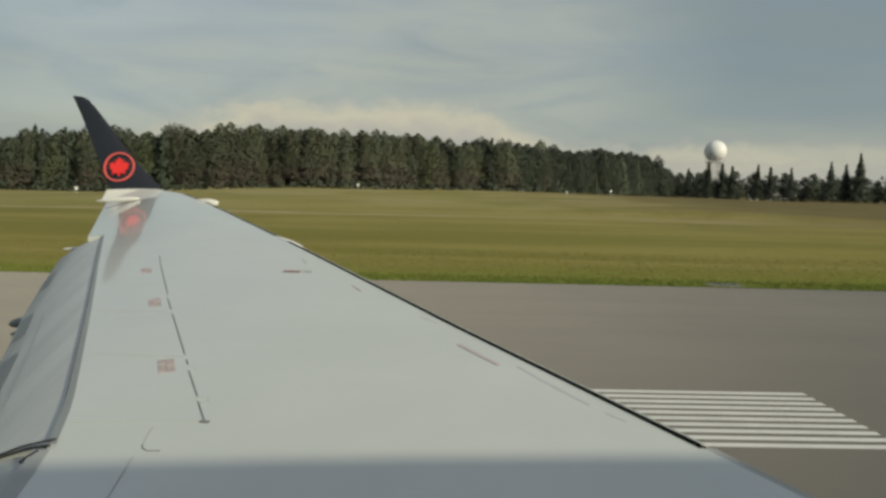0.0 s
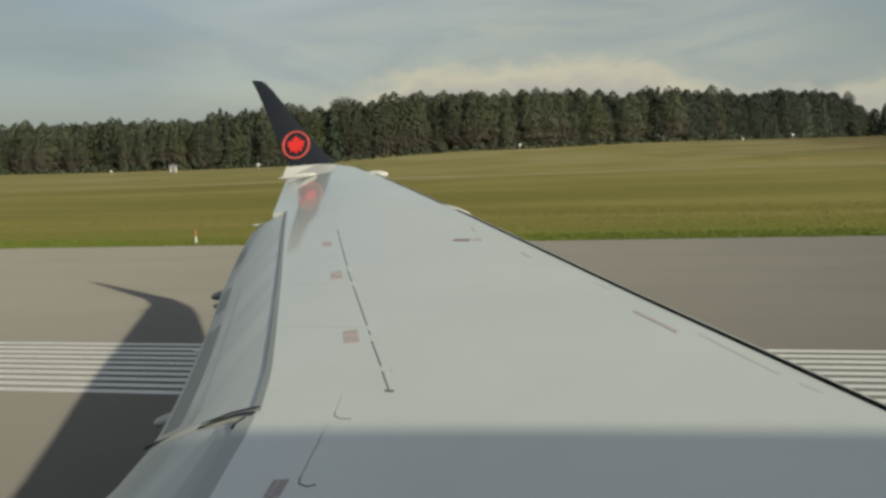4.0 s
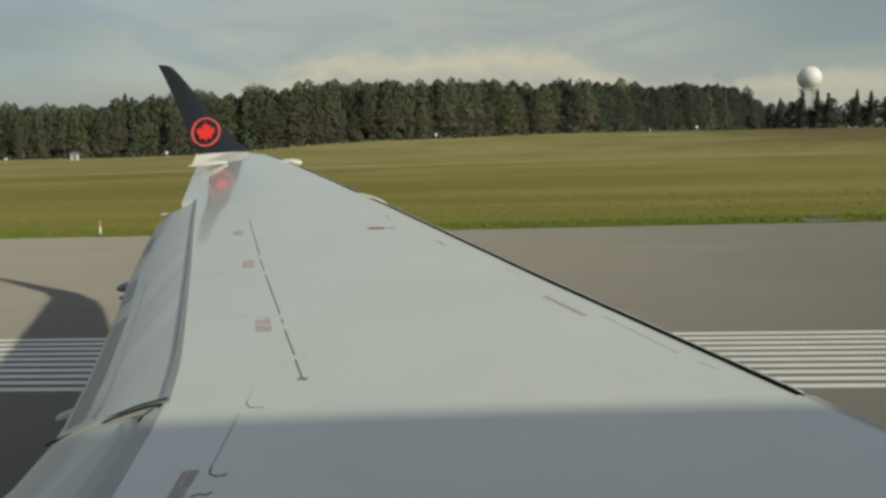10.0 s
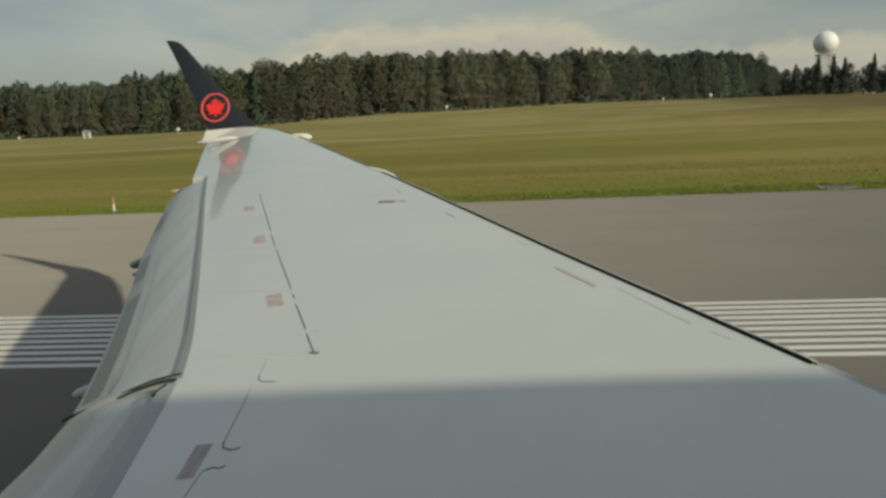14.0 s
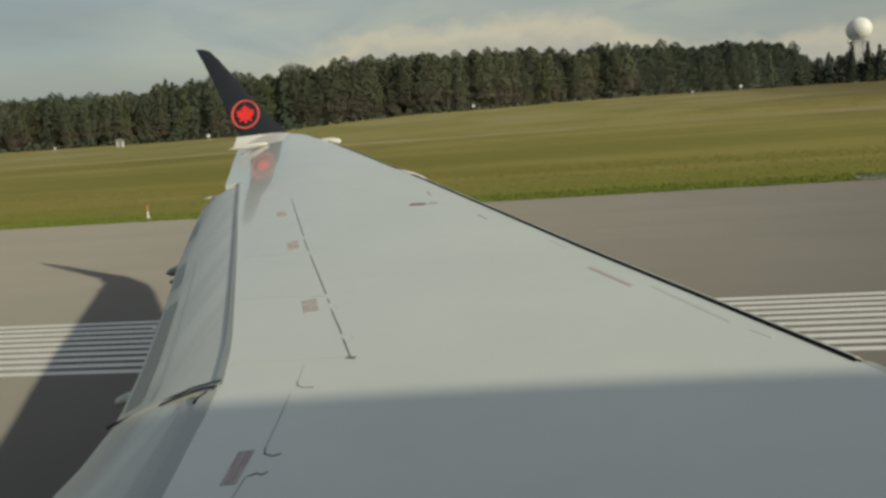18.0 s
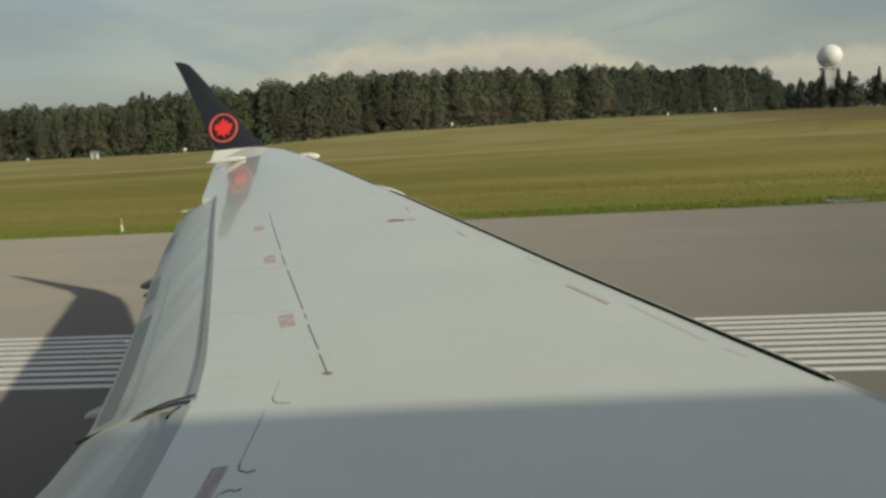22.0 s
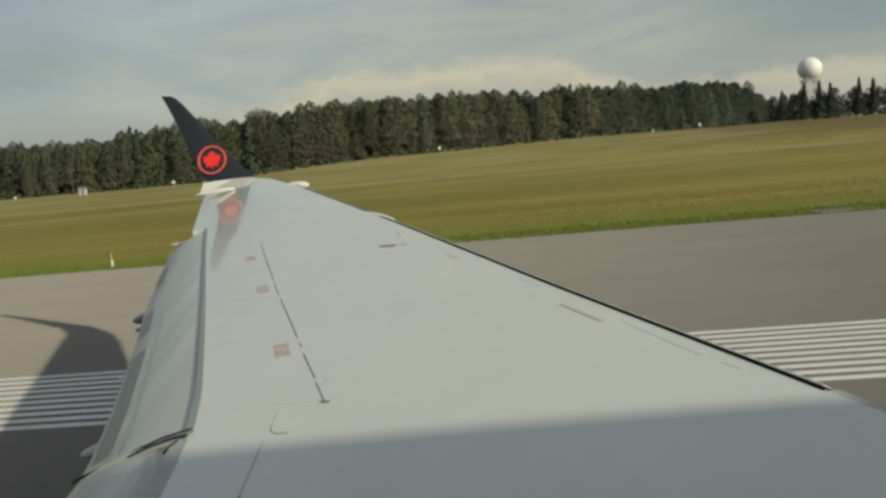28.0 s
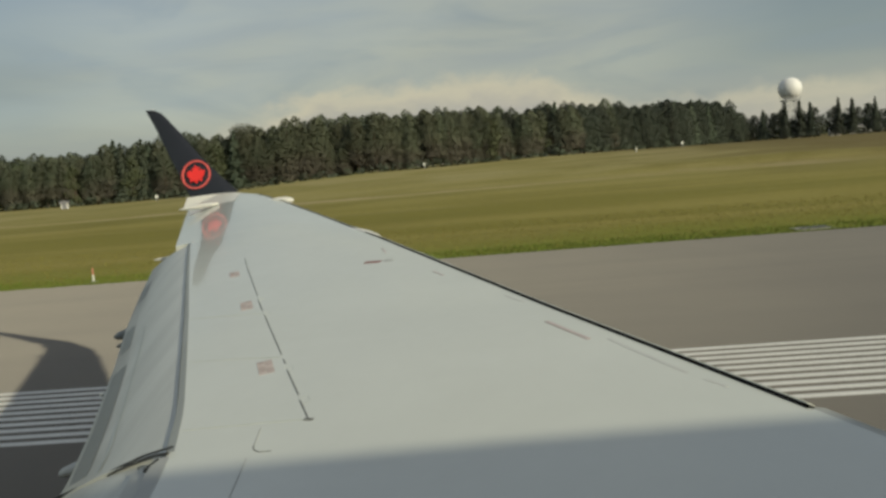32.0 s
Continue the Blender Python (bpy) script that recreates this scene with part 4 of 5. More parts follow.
def pine_crown(h, r, seed, base=0.1, count=4200, size=0.40):
    """A bushy pine crown: small needle tufts over whorled boughs, full below and rounded to a point."""
    q = np.random.RandomState(seed)
    boughs = 46
    bz = np.sort(q.uniform(0, 1, boughs) ** 1.05)
    ba = q.uniform(0, 2 * math.pi, boughs)
    f = np.minimum(1 - (1 - q.uniform(0, 1, count)) ** 0.72, 0.995)
    a = q.uniform(0, 2 * math.pi, count)
    lump = np.full(count, 0.72)
    for z, b in zip(bz, ba):
        near = ((f - z) / 0.055) ** 2 + ((np.angle(np.exp(1j * (a - b)))) / 0.55) ** 2
        lump = np.maximum(lump, 0.72 + 0.42 * np.exp(-near))
    reach = r * (1 - f ** 2.9) ** 0.70 * (0.72 + 0.28 * np.minimum(f * 3.5, 1.0)) * lump + 0.08
    d = reach * q.uniform(0.30, 1.0, count) ** 0.45
    pts = np.stack([d * np.cos(a), d * np.sin(a), h * (base + (1 - base) * f) + 0.15 * d], 1) + q.normal(0, 0.12, (count, 3))
    pts[:, 2] = np.minimum(pts[:, 2], h)
    outs = np.stack([np.cos(a), np.sin(a), 0.4 + 0.6 * f], 1)
    limbs = [np.array((0.7 * r * math.cos(b) * (1 - z), 0.7 * r * math.sin(b) * (1 - z), h * (base + (1 - base) * z))) for z, b in zip(bz[::5], ba[::5])]
    return quads(pts, outs, np.full(count, size), q, 0.0, 0.6), limbs


def trunk_bm(h, r, limbs, seed):
    q = random.Random(seed)
    bm = bmesh.new()
    x = y = 0.0
    z, n = -0.3, 6
    for i in range(n):
        nx2, ny2, nz2 = x + q.uniform(-0.10, 0.10), y + q.uniform(-0.10, 0.10), -0.3 + (h * 0.93 + 0.3) * (i + 1) / n
        rod(bm, (x, y, z), (nx2, ny2, nz2), r * (1 - i / n * 0.85), r * (1 - (i + 1) / n * 0.85), 7)
        x, y, z = nx2, ny2, nz2
    for c in limbs:
        root_z = max(0.2 * h, c[2] - 0.35 * math.hypot(c[0], c[1]) - 0.4)
        rod(bm, (0, 0, root_z), tuple(c), r * 0.26, r * 0.08, 5)
    return bm


def tree_thing(name, label, h, crown, trunk_r, limbs, leaf_mat, seed, group):
    e = thing(name, label, "tree", group=group)
    part("trunk", trunk_bm(h, trunk_r, limbs, seed), BARK, e)
    part("crown", leaf_mesh("crown", crown, leaf_mat), leaf_mat, e)
    return e


protos = []
for s, (h, r) in enumerate(((17.5, 4.2), (16.5, 3.8), (15.0, 3.9))):
    cr = spruce_crown(h, r, 10 + s)
    lb = [np.array((1.2 * math.cos(k), 1.2 * math.sin(k), h * (0.14 + 0.06 * k))) for k in range(7)]
    protos.append(tree_thing("spruce_tree", "tall dark green spruce at the forest edge", h, cr, 0.24, lb, NEEDLES_DARK, s, "forest edge"))
pine_crowns = []
for s, (h, r) in enumerate(((15.8, 3.9), (14.6, 3.5), (13.4, 3.9), (15.0, 3.4), (14.0, 4.1))):
    cr, lb = pine_crown(h, r, 40 + s, (0.03, 0.12, 0.02, 0.16, 0.05)[s])
    pine_crowns.append(cr)
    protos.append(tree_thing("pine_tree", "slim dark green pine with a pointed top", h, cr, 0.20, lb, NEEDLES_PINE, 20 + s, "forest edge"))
for s, (h, r) in enumerate(((15.5, 4.2), (13.0, 3.8))):
    cr, lb = clump_crown(h, h * 0.12, r, 70 + s, 30, 80, 0.52, 0.45)
    protos.append(tree_thing("leafy_tree", "green broad-leaved tree at the forest edge", h, cr, 0.26, lb, LEAVES, 30 + s, "forest edge"))
cr, lb = clump_crown(23.0, 6.0, 6.0, 91, 64, 90, 0.56, 0.55)
protos.append(tree_thing("pine_tree", "one taller spreading pine rising above the forest", 23.0, cr, 0.4, lb, NEEDLES_PINE, 41, "forest edge"))
SPRUCE, PINE, LEAFY, GIANT = protos[0:3], protos[3:8], protos[8:10], protos[10]
# the forest's east end, its shade put into a darker foliage colour
SHADED_PINE, DEEP_SPRUCE, SHADED_LEAFY = [], [], []
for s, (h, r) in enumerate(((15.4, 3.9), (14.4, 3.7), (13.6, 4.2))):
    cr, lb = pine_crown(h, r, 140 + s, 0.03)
    SHADED_PINE.append(tree_thing("pine_tree", "bushy pine with the shade of the east end put into blackish green needles", h, cr, 0.20, lb, NEEDLES_DEEP_SHADE, 60 + s, "forest edge"))
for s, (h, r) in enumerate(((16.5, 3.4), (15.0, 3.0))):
    DEEP_SPRUCE.append(tree_thing("spruce_tree", "narrow blackish green spruce near the radar tower", h, spruce_crown(h, r, 110 + s), 0.22, [], NEEDLES_DEEP_SHADE, 70 + s, "spruces at the tower"))
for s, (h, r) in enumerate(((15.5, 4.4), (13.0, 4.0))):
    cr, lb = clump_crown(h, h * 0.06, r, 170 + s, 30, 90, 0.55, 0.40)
    SHADED_LEAFY.append(tree_thing("leafy_tree", "round-topped broad-leaved tree with shade put into its dark green", h, cr, 0.26, lb, NEEDLES_DEEP_SHADE, 80 + s, "forest edge"))


# the foot of the forest, from the meadow's west end to where it thins out before the radar tower
EDGE_X, EDGE_Y = (-330, -150, -20, 25, 70, 112), (202, 208, 216, 234, 276, 336)


def forest_y(x):
    return at(x, EDGE_X, EDGE_Y)


def along_forest(gap, back, x0, x1, q):
    """Plan points strung along the forest's foot, so far behind it."""
    x = x0
    while x < x1:
        slope = (forest_y(x + 2) - forest_y(x - 2)) / 4
        k = math.hypot(1, slope)
        b = back + q.uniform(-1.4, 1.4)
        yield x - slope / k * b, forest_y(x) + b / k
        x += gap * q.uniform(0.55, 1.45) / k


used = set()


def plant(proto, x, y, scale=1.0, turn=None, q=random.Random(77)):
    m = pose(x, y, land(x, y), 0, 0, q.uniform(0, 360) if turn is None else turn)
    k = scale * q.uniform(0.93, 1.07)
    if proto.name not in used:
        used.add(proto.name)
        proto.matrix_basis = m @ Matrix.Diagonal((k, k, k, 1))
        return proto
    c = copy_thing(proto, m)
    c.scale = (k, k, k)
    return c


q = random.Random(31)
plant(GIANT, -68, forest_y(-68) + 3, 0.80)
for row, (gap, back) in enumerate(((2.9, 0.0), (3.0, 3.2))):
    for x, y in along_forest(gap, back, -236.0 + row, 106 - row * 2, q):
        k = (1.12 + 0.08 * noise.noise(Vector((x * 0.045, row * 0.2, 5.1))) + 0.12 * noise.noise(Vector((x * 0.013, 0.0, 8.4))) + 0.03 * row) * (q.uniform(0.62, 0.9) if row == 0 and q.random() < 0.22 else 1.0)
        k *= 0.86 if x < -112 else 1.0 - 0.24 * min(max((x - 84) / 22, 0.0), 1.0)
        k *= at(x, (-90, -30, 40, 90), (0.97, 0.87, 0.89, 0.93))
        r = q.random()
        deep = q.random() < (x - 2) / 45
        spruce_share = 0.42 if -112 < x < -78 else 0.04
        leafy_share = 0.40 if x < -128 else (0.12 if row == 0 else 0.03)
        if r < spruce_share:
            plant(q.choice(SPRUCE), x, y, k * 0.92)
        elif r < spruce_share + leafy_share:
            plant(q.choice(SHADED_LEAFY if deep else LEAFY), x, y, k * 0.86)
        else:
            plant(q.choice(SHADED_PINE if deep else PINE), x, y, k)
# low mixed trees where the forest runs out, and beyond the tower
for a in [17.5 + 0.62 * i for i in range(42)]:
    d = 342 + q.uniform(-4, 4) + max(0.0, a - 26) * 5
    if not 22.9 < a < 23.5:
        plant(q.choice(SHADED_LEAFY), d * math.sin(radians(a)), d * math.cos(radians(a)), q.uniform(0.58, 0.78) if a < 34 else q.uniform(0.6, 0.8))
# loose spruces round the radar tower
for a, d, k, i in ((19.35, 322, 0.72, 1), (20.7, 320, 0.70, 2), (21.6, 321, 0.76, 1), (22.25, 323, 0.78, 1), (23.9, 322, 0.72, 2), (24.7, 324, 0.74, 1), (26.0, 330, 0.70, 2), (28.4, 335, 0.85, 0),
                   (29.3, 338, 0.80, 1), (30.1, 337, 0.95, 0), (17.6, 334, 0.62, 2)):
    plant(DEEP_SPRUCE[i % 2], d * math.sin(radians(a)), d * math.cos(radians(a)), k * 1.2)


def woods(name, label, spots, mat, seed, size, leaves):
    """A far or inner mass of foliage, uncountable: clumps of leaf quads on (x, y, height, spread) spots."""
    g_np = np.random.RandomState(seed)
    out, outs = [], []
    for x, y, h, spread in spots:
        w = g_np.normal(size=(leaves, 3))
        w /= np.linalg.norm(w, axis=1)[:, None]
        w *= (g_np.uniform(0.3, 1.0, leaves) ** 0.5)[:, None] * np.array((spread, spread, h * 0.5))
        outs.append(w / np.array((spread, spread, h * 0.5)) + np.array((0, -0.2, 0.25)))
        w[:, 2] += h * 0.5
        out.append(w + np.array((x, y, land(x, y))))
    pts, outs = np.concatenate(out), np.concatenate(outs)
    ob = new(name, leaf_mesh(name, quads(pts, outs, np.full(len(pts), size), g_np, 0.0, 0.7), mat))
    return tagged(ob, label, "trees", kind="stuff")


q = random.Random(8)
inner, inner_n = ([], []), ([], [])
g_np = np.random.RandomState(17)
for row, back in enumerate((6.5, 10.5, 15.5, 22.0)):
    for x, y in along_forest(2.7, back, -250, 108 - 3 * row, q):
        cr, crn = pine_crowns[q.randrange(len(pine_crowns))]
        high = cr.reshape(-1, 4, 3)[:, 0, 2] > (0.2 if row == 0 else 0.55) * cr[:, 2].max()
        keep = np.repeat((g_np.uniform(0, 1, len(cr) // 4) < 0.55) & high, 4)
        a = q.uniform(0, 2 * math.pi)
        turn = np.array(((math.cos(a), -math.sin(a), 0), (math.sin(a), math.cos(a), 0), (0, 0, 1)))
        k = (1.14 + 0.07 * noise.noise(Vector((x * 0.045, row * 0.3, 1.1))) + 0.12 * noise.noise(Vector((x * 0.013, 0.0, 8.4))) + 0.025 * row) * (0.88 if x < -112 else 1.0) * at(x, (-90, -30, 40, 90), (0.97, 0.87, 0.89, 0.93)) * q.uniform(0.92, 1.06)
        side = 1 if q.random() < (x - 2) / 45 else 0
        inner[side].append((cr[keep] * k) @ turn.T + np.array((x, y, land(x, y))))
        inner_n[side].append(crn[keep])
for side, (name, mat, label) in enumerate((("inner_woods", NEEDLES_PINE, "deep mass of pines behind the forest edge"), ("inner_stand", NEEDLES_DEEP_SHADE, "mass of pines at the east end, shade put into its blackish green"))):
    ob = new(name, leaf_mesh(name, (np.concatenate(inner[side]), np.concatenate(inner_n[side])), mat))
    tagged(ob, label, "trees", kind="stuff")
woods("forest_undergrowth", "low shrubs along the foot of the forest",
      [(x + q.uniform(-1, 1), forest_y(x) - 3.0 + q.uniform(-2, 1.5), q.uniform(0.8, 2.8), q.uniform(1.0, 2.0)) for x in range(-236, 106, 2)], NEEDLES_DARK, 4, 0.55, 46)
woods("far_woods", "distant low line of woods across the field",
      [(x + q.uniform(-5, 5), 560 + 0.15 * x + 14 * (i % 3) + q.uniform(-8, 8), q.uniform(6.5, 12.5), q.uniform(4.5, 7.5)) for i, x in enumerate(range(-560, 760, 5))],
      LEAVES, 5, 1.9, 100)


# ---- weather radar ----
tower = thing("radar_tower", "white spherical radome on a steel lattice tower", "radar tower", pose(127.5, 331, land(127.5, 331) - 1.2))
ico = bmesh.new()
bmesh.ops.create_icosphere(ico, subdivisions=3, radius=4.7, matrix=Matrix.Translation((0, 0, 21.7)))
for v in ico.verts:
    if v.co.z < 17.32:
        v.co.z = 17.32
part("radome", ico, DOME_WHITE, tower, "white panelled radome")
deck = bmesh.new()
box(deck, (-3.1, -3.1, 16.7), (3.1, 3.1, 17.3), 0.1)
part("platform", deck, GALVANISED, tower)
for sx in (-1, 1):
    for sy in (-1, 1):
        bm = bmesh.new()
        rod(bm, (sx * 2.9, sy * 2.9, -0.3), (sx * 2.4, sy * 2.4, 16.8), 0.22, 0.18, 8)
        part("tower_leg", bm, GALVANISED, tower)
for k in range(4):
    z0, z1 = 0.4 + k * 4.1, 0.4 + (k + 1) * 4.1
    w0, w1 = 2.9 - 0.5 * z0 / 17, 2.9 - 0.5 * z1 / 17
    for c0, c1 in (((-1, -1), (1, -1)), ((1, -1), (1, 1)), ((1, 1), (-1, 1)), ((-1, 1), (-1, -1))):
        for (a, za, wa), (b, zb, wb) in (((c0, z0, w0), (c1, z1, w1)), ((c1, z0, w0), (c0, z1, w1)), ((c0, z1, w1), (c1, z1, w1))):
            bm = bmesh.new()
            rod(bm, (a[0] * wa, a[1] * wa, za), (b[0] * wb, b[1] * wb, zb), 0.11, 0.11, 6)
            part("brace", bm, GALVANISED, tower)
rail_z = 18.4
for a, b in (((-3, -3), (3, -3)), ((3, -3), (3, 3)), ((3, 3), (-3, 3)), ((-3, 3), (-3, -3))):
    bm = bmesh.new()
    rod(bm, (*a, rail_z), (*b, rail_z), 0.07, 0.07, 6)
    rod(bm, (*a, 17.2), (*a, rail_z), 0.07, 0.07, 6)
    part("railing", bm, GALVANISED, tower)


def shed(x, y, w, d, h, turn, label):
    e = thing("shed", label, "shed", pose(x, y, land(x, y) - 0.1, 0, 0, turn))
    part("wall", box_bm((-w / 2, -d / 2, 0), (w / 2, d / 2, h)), SHED_WALL, e)
    bm = bmesh.new()
    rise = d * 0.22
    pr = [(-d / 2 - 0.25, h - 0.05), (0, h + rise), (d / 2 + 0.25, h - 0.05), (d / 2 + 0.25, h + 0.1), (0, h + rise + 0.15), (-d / 2 - 0.25, h + 0.1)]
    rings = [[bm.verts.new((sx * (w / 2 + 0.25), py, pz)) for py, pz in pr] for sx in (-1, 1)]
    for i in range(6):
        j = (i + 1) % 6
        bm.faces.new((rings[0][i], rings[0][j], rings[1][j], rings[1][i]))
    bm.faces.new(rings[0])
    bm.faces.new(rings[1])
    part("roof", bm, SHED_ROOF, e)
    part("door", box_bm((-0.5, -d / 2 - 0.05, 0.05), (0.5, -d / 2 + 0.02, 2.1), 0.02), SHED_ROOF, e)
    return e


shed(128, 322, 4.5, 3.5, 3.2, 8, "white equipment hut at the foot of the radar tower")
shed(141, 322, 3.4, 3.0, 3.0, -5, "small white equipment hut among spruces")
shed(-101, 178, 1.5, 1.4, 1.6, 20, "small white hut at the foot of the forest")
shed(165, 350, 9.0, 4.0, 3.2, 0, "long low white hut across the field")
shed(172, 351, 3.0, 3.0, 3.6, 0, "small white hut beside the long hut")
for x, y, h in ((181, 333, 11.0), (230, 352, 10.0)):
    e = thing("pole", "thin weathered wooden pole at the field edge", "pole", pose(x, y, land(x, y)))
    bm = bmesh.new()
    rod(bm, (0, 0, -0.3), (0, 0, h), 0.16, 0.11, 8)
    part("mast", bm, BARK, e)
    part("crossarm", box_bm((-0.9, -0.07, h - 0.8), (0.9, 0.07, h - 0.62), 0.01), BARK, e)


# ---- things on the grass ----
def board(x, y, z, w, h):
    e = thing("marker_board", "small white board on two posts in the meadow", "marker board", pose(x, y, land(x, y), 0, 0, 4), "marker boards")
    part("panel", box_bm((-w / 2, -0.03, z - h / 2), (w / 2, 0.03, z + h / 2), 0.01), SIGN_WHITE, e)
    for s in (-1, 1):
        bm = bmesh.new()
        rod(bm, (s * w * 0.3, 0.05, -0.2), (s * w * 0.3, 0.05, z + h * 0.3), 0.04, 0.04, 6)
        part("post", bm, GALVANISED, e)
    return e


board(-15.3, 190.6, 1.10, 0.55, 0.50)
board(46.5, 186.0, 1.15, 0.50, 0.48)
board(33.8, 176.0, 0.8, 0.34, 0.30)
board(-66, 150.0, 0.95, 0.58, 0.52)
board(-103, 155.0, 0.9, 0.45, 0.42)


def edge_marker(x, y):
    e = thing("edge_marker", "orange and white frangible marker at the runway edge", "runway marker", pose(x, y, land(x, y)), "runway edge markers")
    part("stake", turned([(0.03, -0.1), (0.03, 0.26), (0.028, 0.28)], 10), SIGN_WHITE, e)
    part("sleeve", turned([(0.034, 0.28), (0.034, 0.50), (0.02, 0.53), (0.0, 0.535)], 10), MARKER_ORANGE, e)
    part("base_plate", turned([(0.11, -0.02), (0.11, 0.03), (0.06, 0.05)], 10), GALVANISED, e)
    return e


for x in (-75.0, -14.6, 45.4, 105.4):
    edge_marker(x, EDGE + 0.95)

drain = thing("drain_inlet", "low concrete drain inlet in the grass verge", "drain", pose(10.9, EDGE + 0.75, -0.03))
part("slab", box_bm((-0.6, -0.45, -0.1), (0.6, 0.45, 0.04), 0.02), CONCRETE, drain)
for i in range(7):
    part("grate_bar", box_bm((-0.42 + i * 0.14, -0.25, 0.045), (-0.36 + i * 0.14, 0.25, 0.07)), SEAM, drain)


# ---- grass ----
def grass(name, label, n, x0, x1, y0, y1, tall, wide, mat, seed, power=1.0):
    g_np = np.random.RandomState(seed)
    x = g_np.uniform(x0, x1, n)
    y = y0 + (y1 - y0) * g_np.uniform(0, 1, n) ** power
    grow = 1 + (y - y0) / 60
    base = np.stack([x, y, np.array([land(a, b) for a, b in zip(x, y)])], 1)
    verts = []
    for k in range(3):
        a = g_np.uniform(0, math.pi, n)
        d = np.stack([np.cos(a), np.sin(a), np.zeros(n)], 1) * (wide * grow * g_np.uniform(0.7, 1.3, n))[:, None]
        off = np.stack([g_np.normal(0, wide * 1.5, n), g_np.normal(0, wide * 1.5, n), np.zeros(n)], 1)
        lean = np.stack([g_np.normal(0, tall * 0.3, n), g_np.normal(0, tall * 0.3, n), tall * grow ** 0.5 * g_np.uniform(0.55, 1.25, n)], 1)
        verts.append(np.stack([base + off - d, base + off + d, base + off + lean], 1))
    verts = np.concatenate(verts).reshape(-1, 3)
    m = len(verts) // 3
    me = bpy.data.meshes.new(name)
    me.from_pydata(verts.tolist(), [], [(3 * i, 3 * i + 1, 3 * i + 2) for i in range(m)])
    me.materials.append(mat)
    ob = new(name, me)
    return tagged(ob, label, "grass", kind="stuff")


grass("verge_grass", "bright green ragged grass along the runway edge", 12000, -34, 30, EDGE - 0.10, EDGE + 2.2, 0.085, 0.016, BLADE_GREEN, 1, 1.6)
grass("meadow_grass", "olive and straw meadow grass beyond the verge", 16000, -50, 42, EDGE + 1.2, 40, 0.035, 0.022, BLADE_STRAW, 2, 1.5)

# ---- start of the runway: paved overrun with yellow chevrons, entry taxiway ----
def slab(name, label, pts, mat, z):
    bm = bmesh.new()
    tops = [bm.verts.new((x, y, z)) for x, y in pts]
    lows = [bm.verts.new((x, y, z - 0.2)) for x, y in pts]
    bm.faces.new(tops)
    for i in range(len(tops)):
        j = (i + 1) % len(tops)
        bm.faces.new((tops[j], tops[i], lows[i], lows[j]))
    ob = part(name, bm, mat)
    return tagged(ob, label, name, kind="structure")


T = THRESHOLD
slab("overrun", "brown-grey asphalt overrun before the start of the runway", [(T - 66, RUNWAY_IN), (T - 0.02, RUNWAY_IN), (T - 0.02, EDGE), (T - 60, EDGE), (T - 66, EDGE - 5)], TAXI_ASPHALT, 0.0)
slab("taxiway", "dark asphalt taxiway that joins the runway start", [(T - 22, -140), (T + 14, -140), (T + 15, -60), (T + 30, -42), (T + 44, RUNWAY_IN - 0.3), (T - 30, RUNWAY_IN - 0.3), (T - 23, -42)], TAXI_ASPHALT, -0.004)


def painted_path(name, label, pts, width, mat, group="", z=0.006):
    e = thing(name, label, "runway marking", group=group)
    for a, b in zip(pts, pts[1:]):
        d = Vector((b[0] - a[0], b[1] - a[1], 0))
        bm = box_bm((-0.2, -width / 2, z - 0.004), (d.length + 0.2, width / 2, z))
        bm.transform(Matrix.Translation((a[0], a[1], 0)) @ Matrix.Rotation(math.atan2(d.y, d.x), 4, "Z"))
        part("painted_line", bm, mat, e)
    return e


for k in range(3):
    tip_x = T - 8.5 - 17.5 * k
    painted_path("yellow_chevron", "broad yellow chevron painted across the overrun", [(tip_x - 25.5, MIDDLE + 25.5), (tip_x, MIDDLE), (tip_x - 25.5, MIDDLE - 25.5)], 0.9, MARK_YELLOW, "chevrons")
for sy in (-1, 1):
    painted_path("yellow_bar", "broad yellow slanting bar that ends at the white cross line", [(T - 1.6, MIDDLE + sy * 10.6), (T - 14.0, MIDDLE + sy * 23.0)], 0.95, MARK_YELLOW, "chevrons")
painted_path("threshold_line", "broad white line across the start of the runway", [(T + 0.9, RUNWAY_IN + 0.6), (T + 0.9, EDGE - 0.6)], 1.8, MARK_WHITE)
painted_path("lead_line", "curved yellow taxi line leading onto the runway", [(T - 4, -140), (T - 4, -60), (T + 2, -40), (T + 14, -20), (T + 32, -7), (T + 55, MIDDLE)], 0.3, MARK_YELLOW, z=0.007)
for k in range(7):
    for y0 in (22.2 - 3.7 * k, 2 * MIDDLE - 22.2 + 3.7 * k - 1.56):
        line_bar(T + 5, T + 50, y0, 6, "threshold bar of six thin white lines on the runway", "threshold bars")


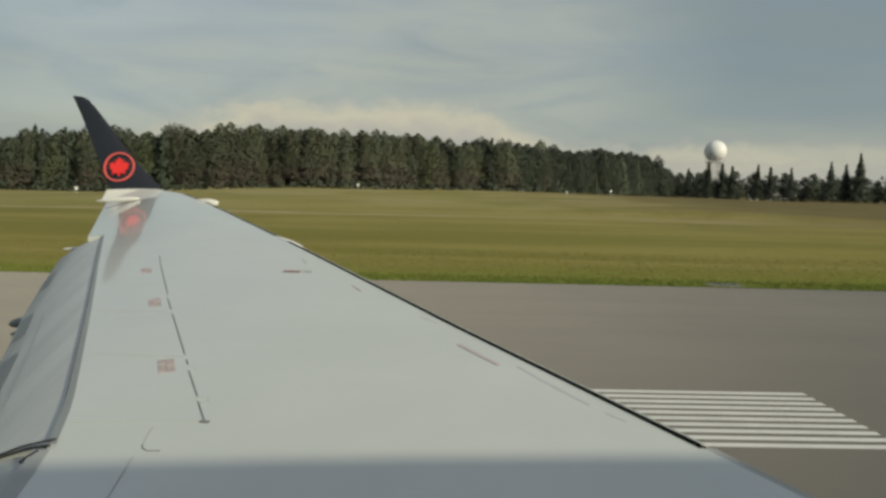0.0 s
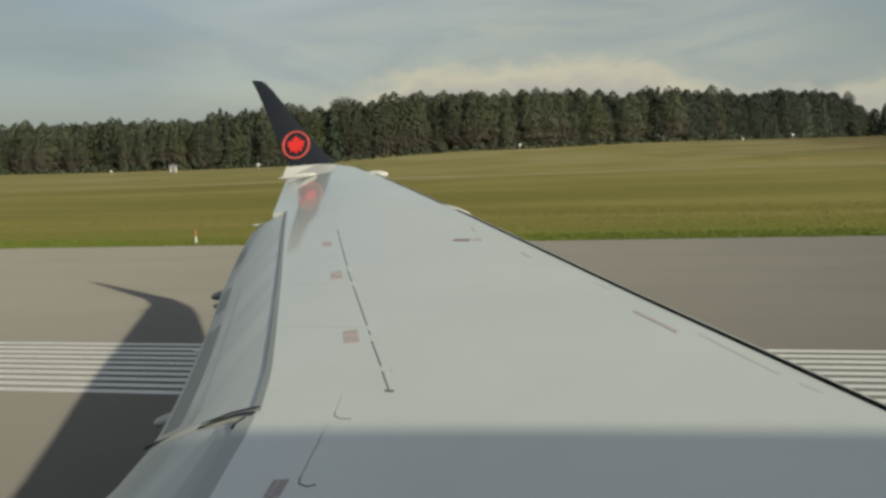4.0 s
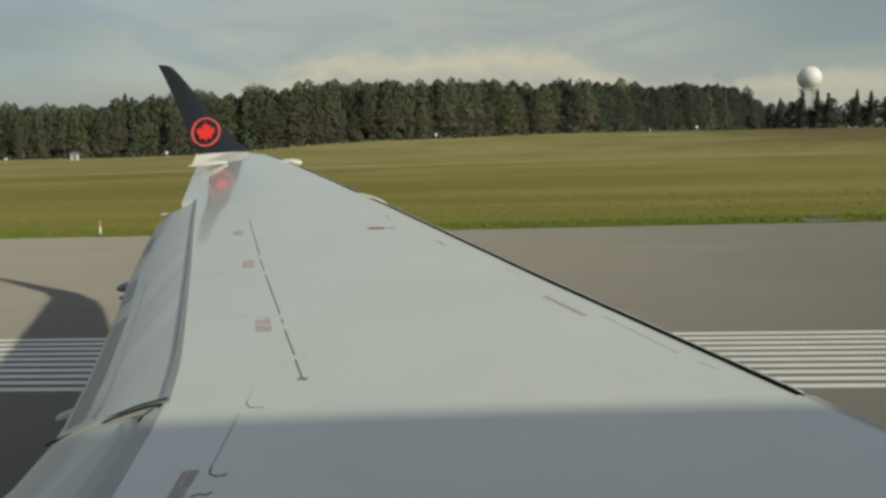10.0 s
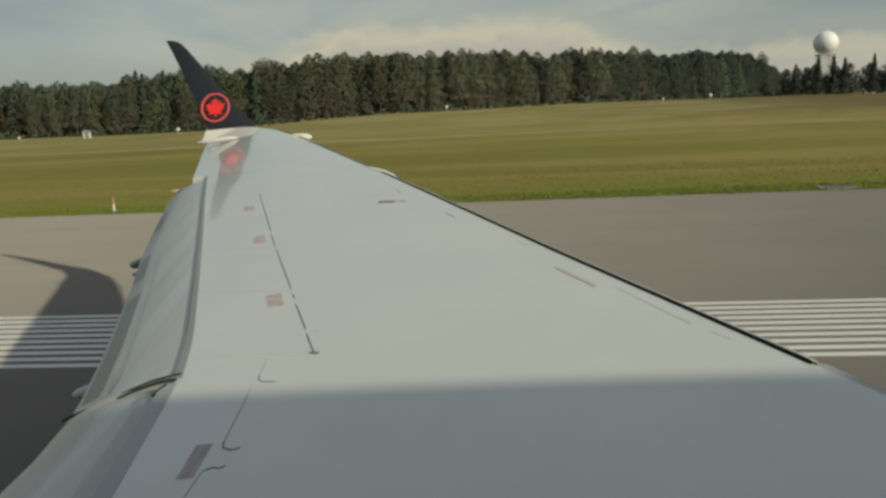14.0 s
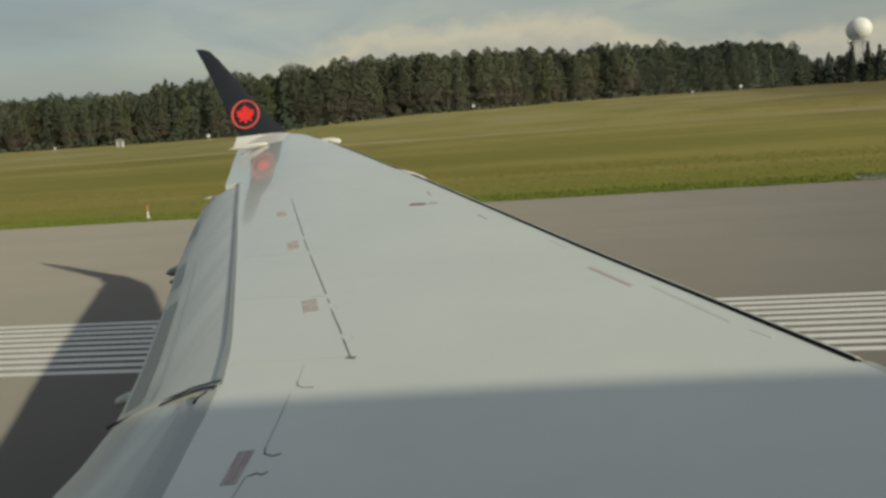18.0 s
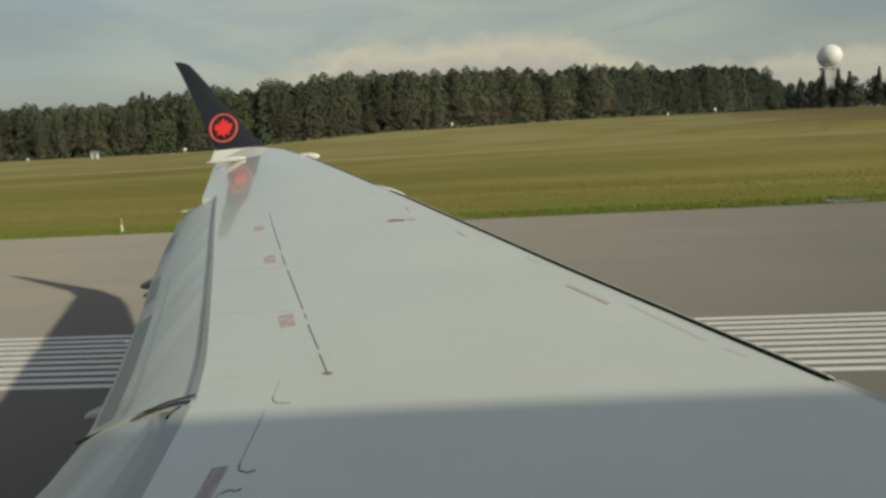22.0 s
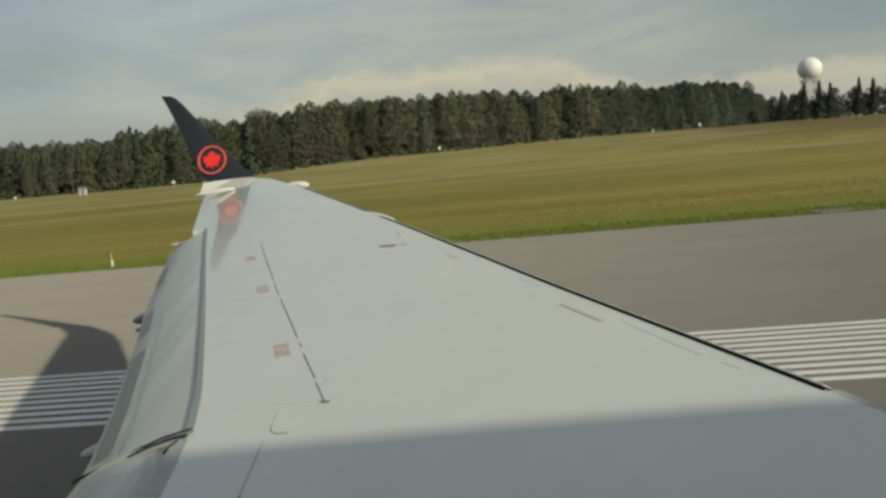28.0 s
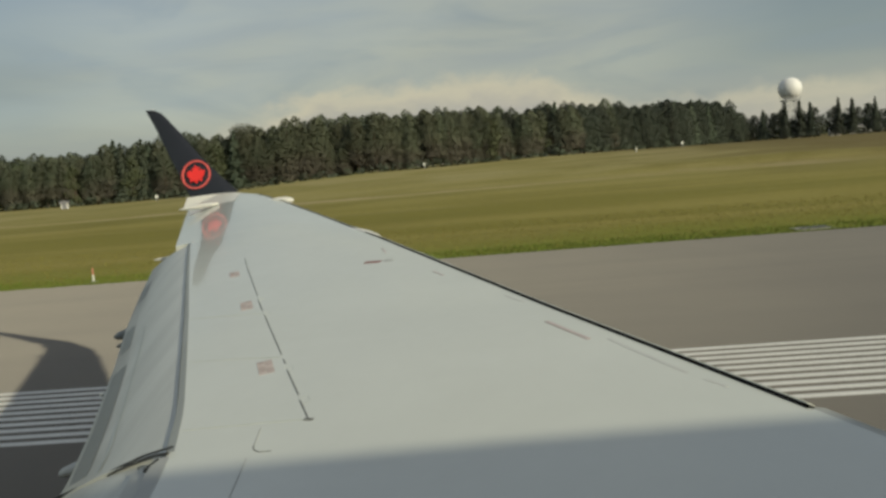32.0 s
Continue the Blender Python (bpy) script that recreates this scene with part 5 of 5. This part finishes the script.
def edge_light(x, y, double):
    """A low runway-end light; the outer ones carry two pale heads side by side."""
    what = "pale twin-headed runway-end light on a short stem" if double else "small yellow runway-end light on a short stem"
    e = thing("runway_light", what, "runway light", pose(x, y, land(x, y) + 0.035), "runway-end lights")
    part("stem", turned([(0.05, -0.02), (0.05, 0.22)], 10), LIGHT_YELLOW, e)
    part("collar", turned([(0.14, -0.005), (0.14, 0.02), (0.06, 0.03)], 12), LIGHT_YELLOW, e)
    for dy in ((-0.13, 0.13) if double else (0.0,)):
        m = Matrix.Translation((0, dy, 0.26)) @ Matrix.Rotation(radians(90), 4, "Y") if double else Matrix.Translation((0, 0, 0.20))
        prof = [(0.0, -0.16), (0.07, -0.14), (0.11, 0.0), (0.12, 0.14), (0.10, 0.16), (0.0, 0.165)] if double else [(0.075, 0.0), (0.08, 0.06), (0.07, 0.14), (0.03, 0.17), (0.0, 0.175)]
        part("lamp_head", turned(prof, 12, m), SIGN_WHITE if double else LIGHT_YELLOW, e)


for i in range(20):
    edge_light(T - 4.4, 28.4 - 3.1 * i, i < 4 or i > 15)
basin = thing("catch_basin", "square concrete slab with an iron grate by the runway corner", "drain", pose(T - 1.4, RUNWAY_IN - 1.5, land(T - 1.4, RUNWAY_IN - 1.5) + 0.03))
part("slab", box_bm((-1.1, -1.1, -0.12), (1.1, 1.1, 0.05), 0.02), CONCRETE, basin)
for i in range(7):
    part("grate_bar", box_bm((-0.42 + i * 0.13, -0.4, 0.045), (-0.36 + i * 0.13, 0.4, 0.065)), SEAM, basin)

# glide-path lamp boxes in the grass further along
for k in range(4):
    e = thing("papi_unit", "low pale lamp box on legs over a concrete pad", "airfield light", pose(66, 42 + 9 * k, land(66, 42 + 9 * k), 0, 0, 0), "glide-path lamp boxes")
    part("pad", box_bm((-1.1, -1.3, -0.12), (1.1, 1.3, 0.06), 0.02), CONCRETE, e)
    part("housing", box_bm((-0.55, -0.75, 0.42), (0.55, 0.75, 0.80), 0.04), SIGN_WHITE, e)
    part("hood", box_bm((-0.75, -0.78, 0.78), (0.2, 0.78, 0.83), 0.01), MARKER_ORANGE, e)
    for lx in (-0.4, 0.4):
        for ly in (-0.6, 0.6):
            part("leg", rod(bmesh.new(), (lx, ly, 0.0), (lx, ly, 0.45), 0.03, 0.03, 8), GALVANISED, e)
# dark sealed crack across the runway before the aiming point
crack = thing("sealed_crack", "dark wandering strip of crack sealant on the asphalt", "runway marking")
cq = random.Random(4)
cx, cy = 79.0, EDGE - 0.5
while cy > 6:
    nx2, ny2 = cx + cq.uniform(-0.4, 0.8), cy - cq.uniform(0.8, 1.6)
    d = Vector((nx2 - cx, ny2 - cy, 0))
    bm = box_bm((-0.05, -0.11, 0.001), (d.length + 0.05, 0.11, 0.0045))
    bm.transform(Matrix.Translation((cx, cy, 0)) @ Matrix.Rotation(math.atan2(d.y, d.x), 4, "Z"))
    part("sealant", bm, BLACK_RUBBER, crack)
    cx, cy = nx2, ny2

q = random.Random(12)
woods("brush_pile", "long heap of reddish cleared brush beyond the field", [(T - 270 + q.uniform(-6, 6), -60 + i * 4, q.uniform(3, 6), 4.0) for i in range(26)], BRUSH, 9, 1.0, 60)
woods("low_woods", "lower broad-leaved woods beyond the end of the pine forest",
      [(x + q.uniform(-3, 3), 205 + 0.25 * (x + 240) + 9 * (i % 3) + q.uniform(-3, 3), q.uniform(8, 12.5), q.uniform(3.5, 5.0)) for i, x in enumerate(range(-620, -238, 3))], LEAVES, 11, 1.2, 90)
woods("west_woods", "broken line of woods behind the end of the runway",
      [(T - 330 + 12 * (i % 3) + q.uniform(-6, 6), y + q.uniform(-4, 4), q.uniform(9, 15), q.uniform(4.5, 7.0)) for i, y in enumerate(range(-420, 120, 4))], LEAVES, 12, 1.5, 90)
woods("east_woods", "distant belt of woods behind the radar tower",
      [(d * math.sin(radians(a)), d * math.cos(radians(a)), q.uniform(9.5, 13.5), q.uniform(3.5, 5.0)) for a, d in [(15.5 + 0.5 * i + q.uniform(-0.2, 0.2), 398 + 9 * (i % 3)) for i in range(52)]], NEEDLES_DEEP_SHADE, 14, 1.1, 120)
woods("hedge", "low dense green hedge in front of the woods", [(x + q.uniform(-1, 1), 150 + 0.08 * x + 24 + q.uniform(-1, 1), q.uniform(2.6, 3.6), 2.4) for x in range(-430, -300, 2)], LEAVES, 13, 0.7, 60)
shed(T - 235, 96, 7.0, 4.0, 3.2, 80, "small white hut far out on the field")
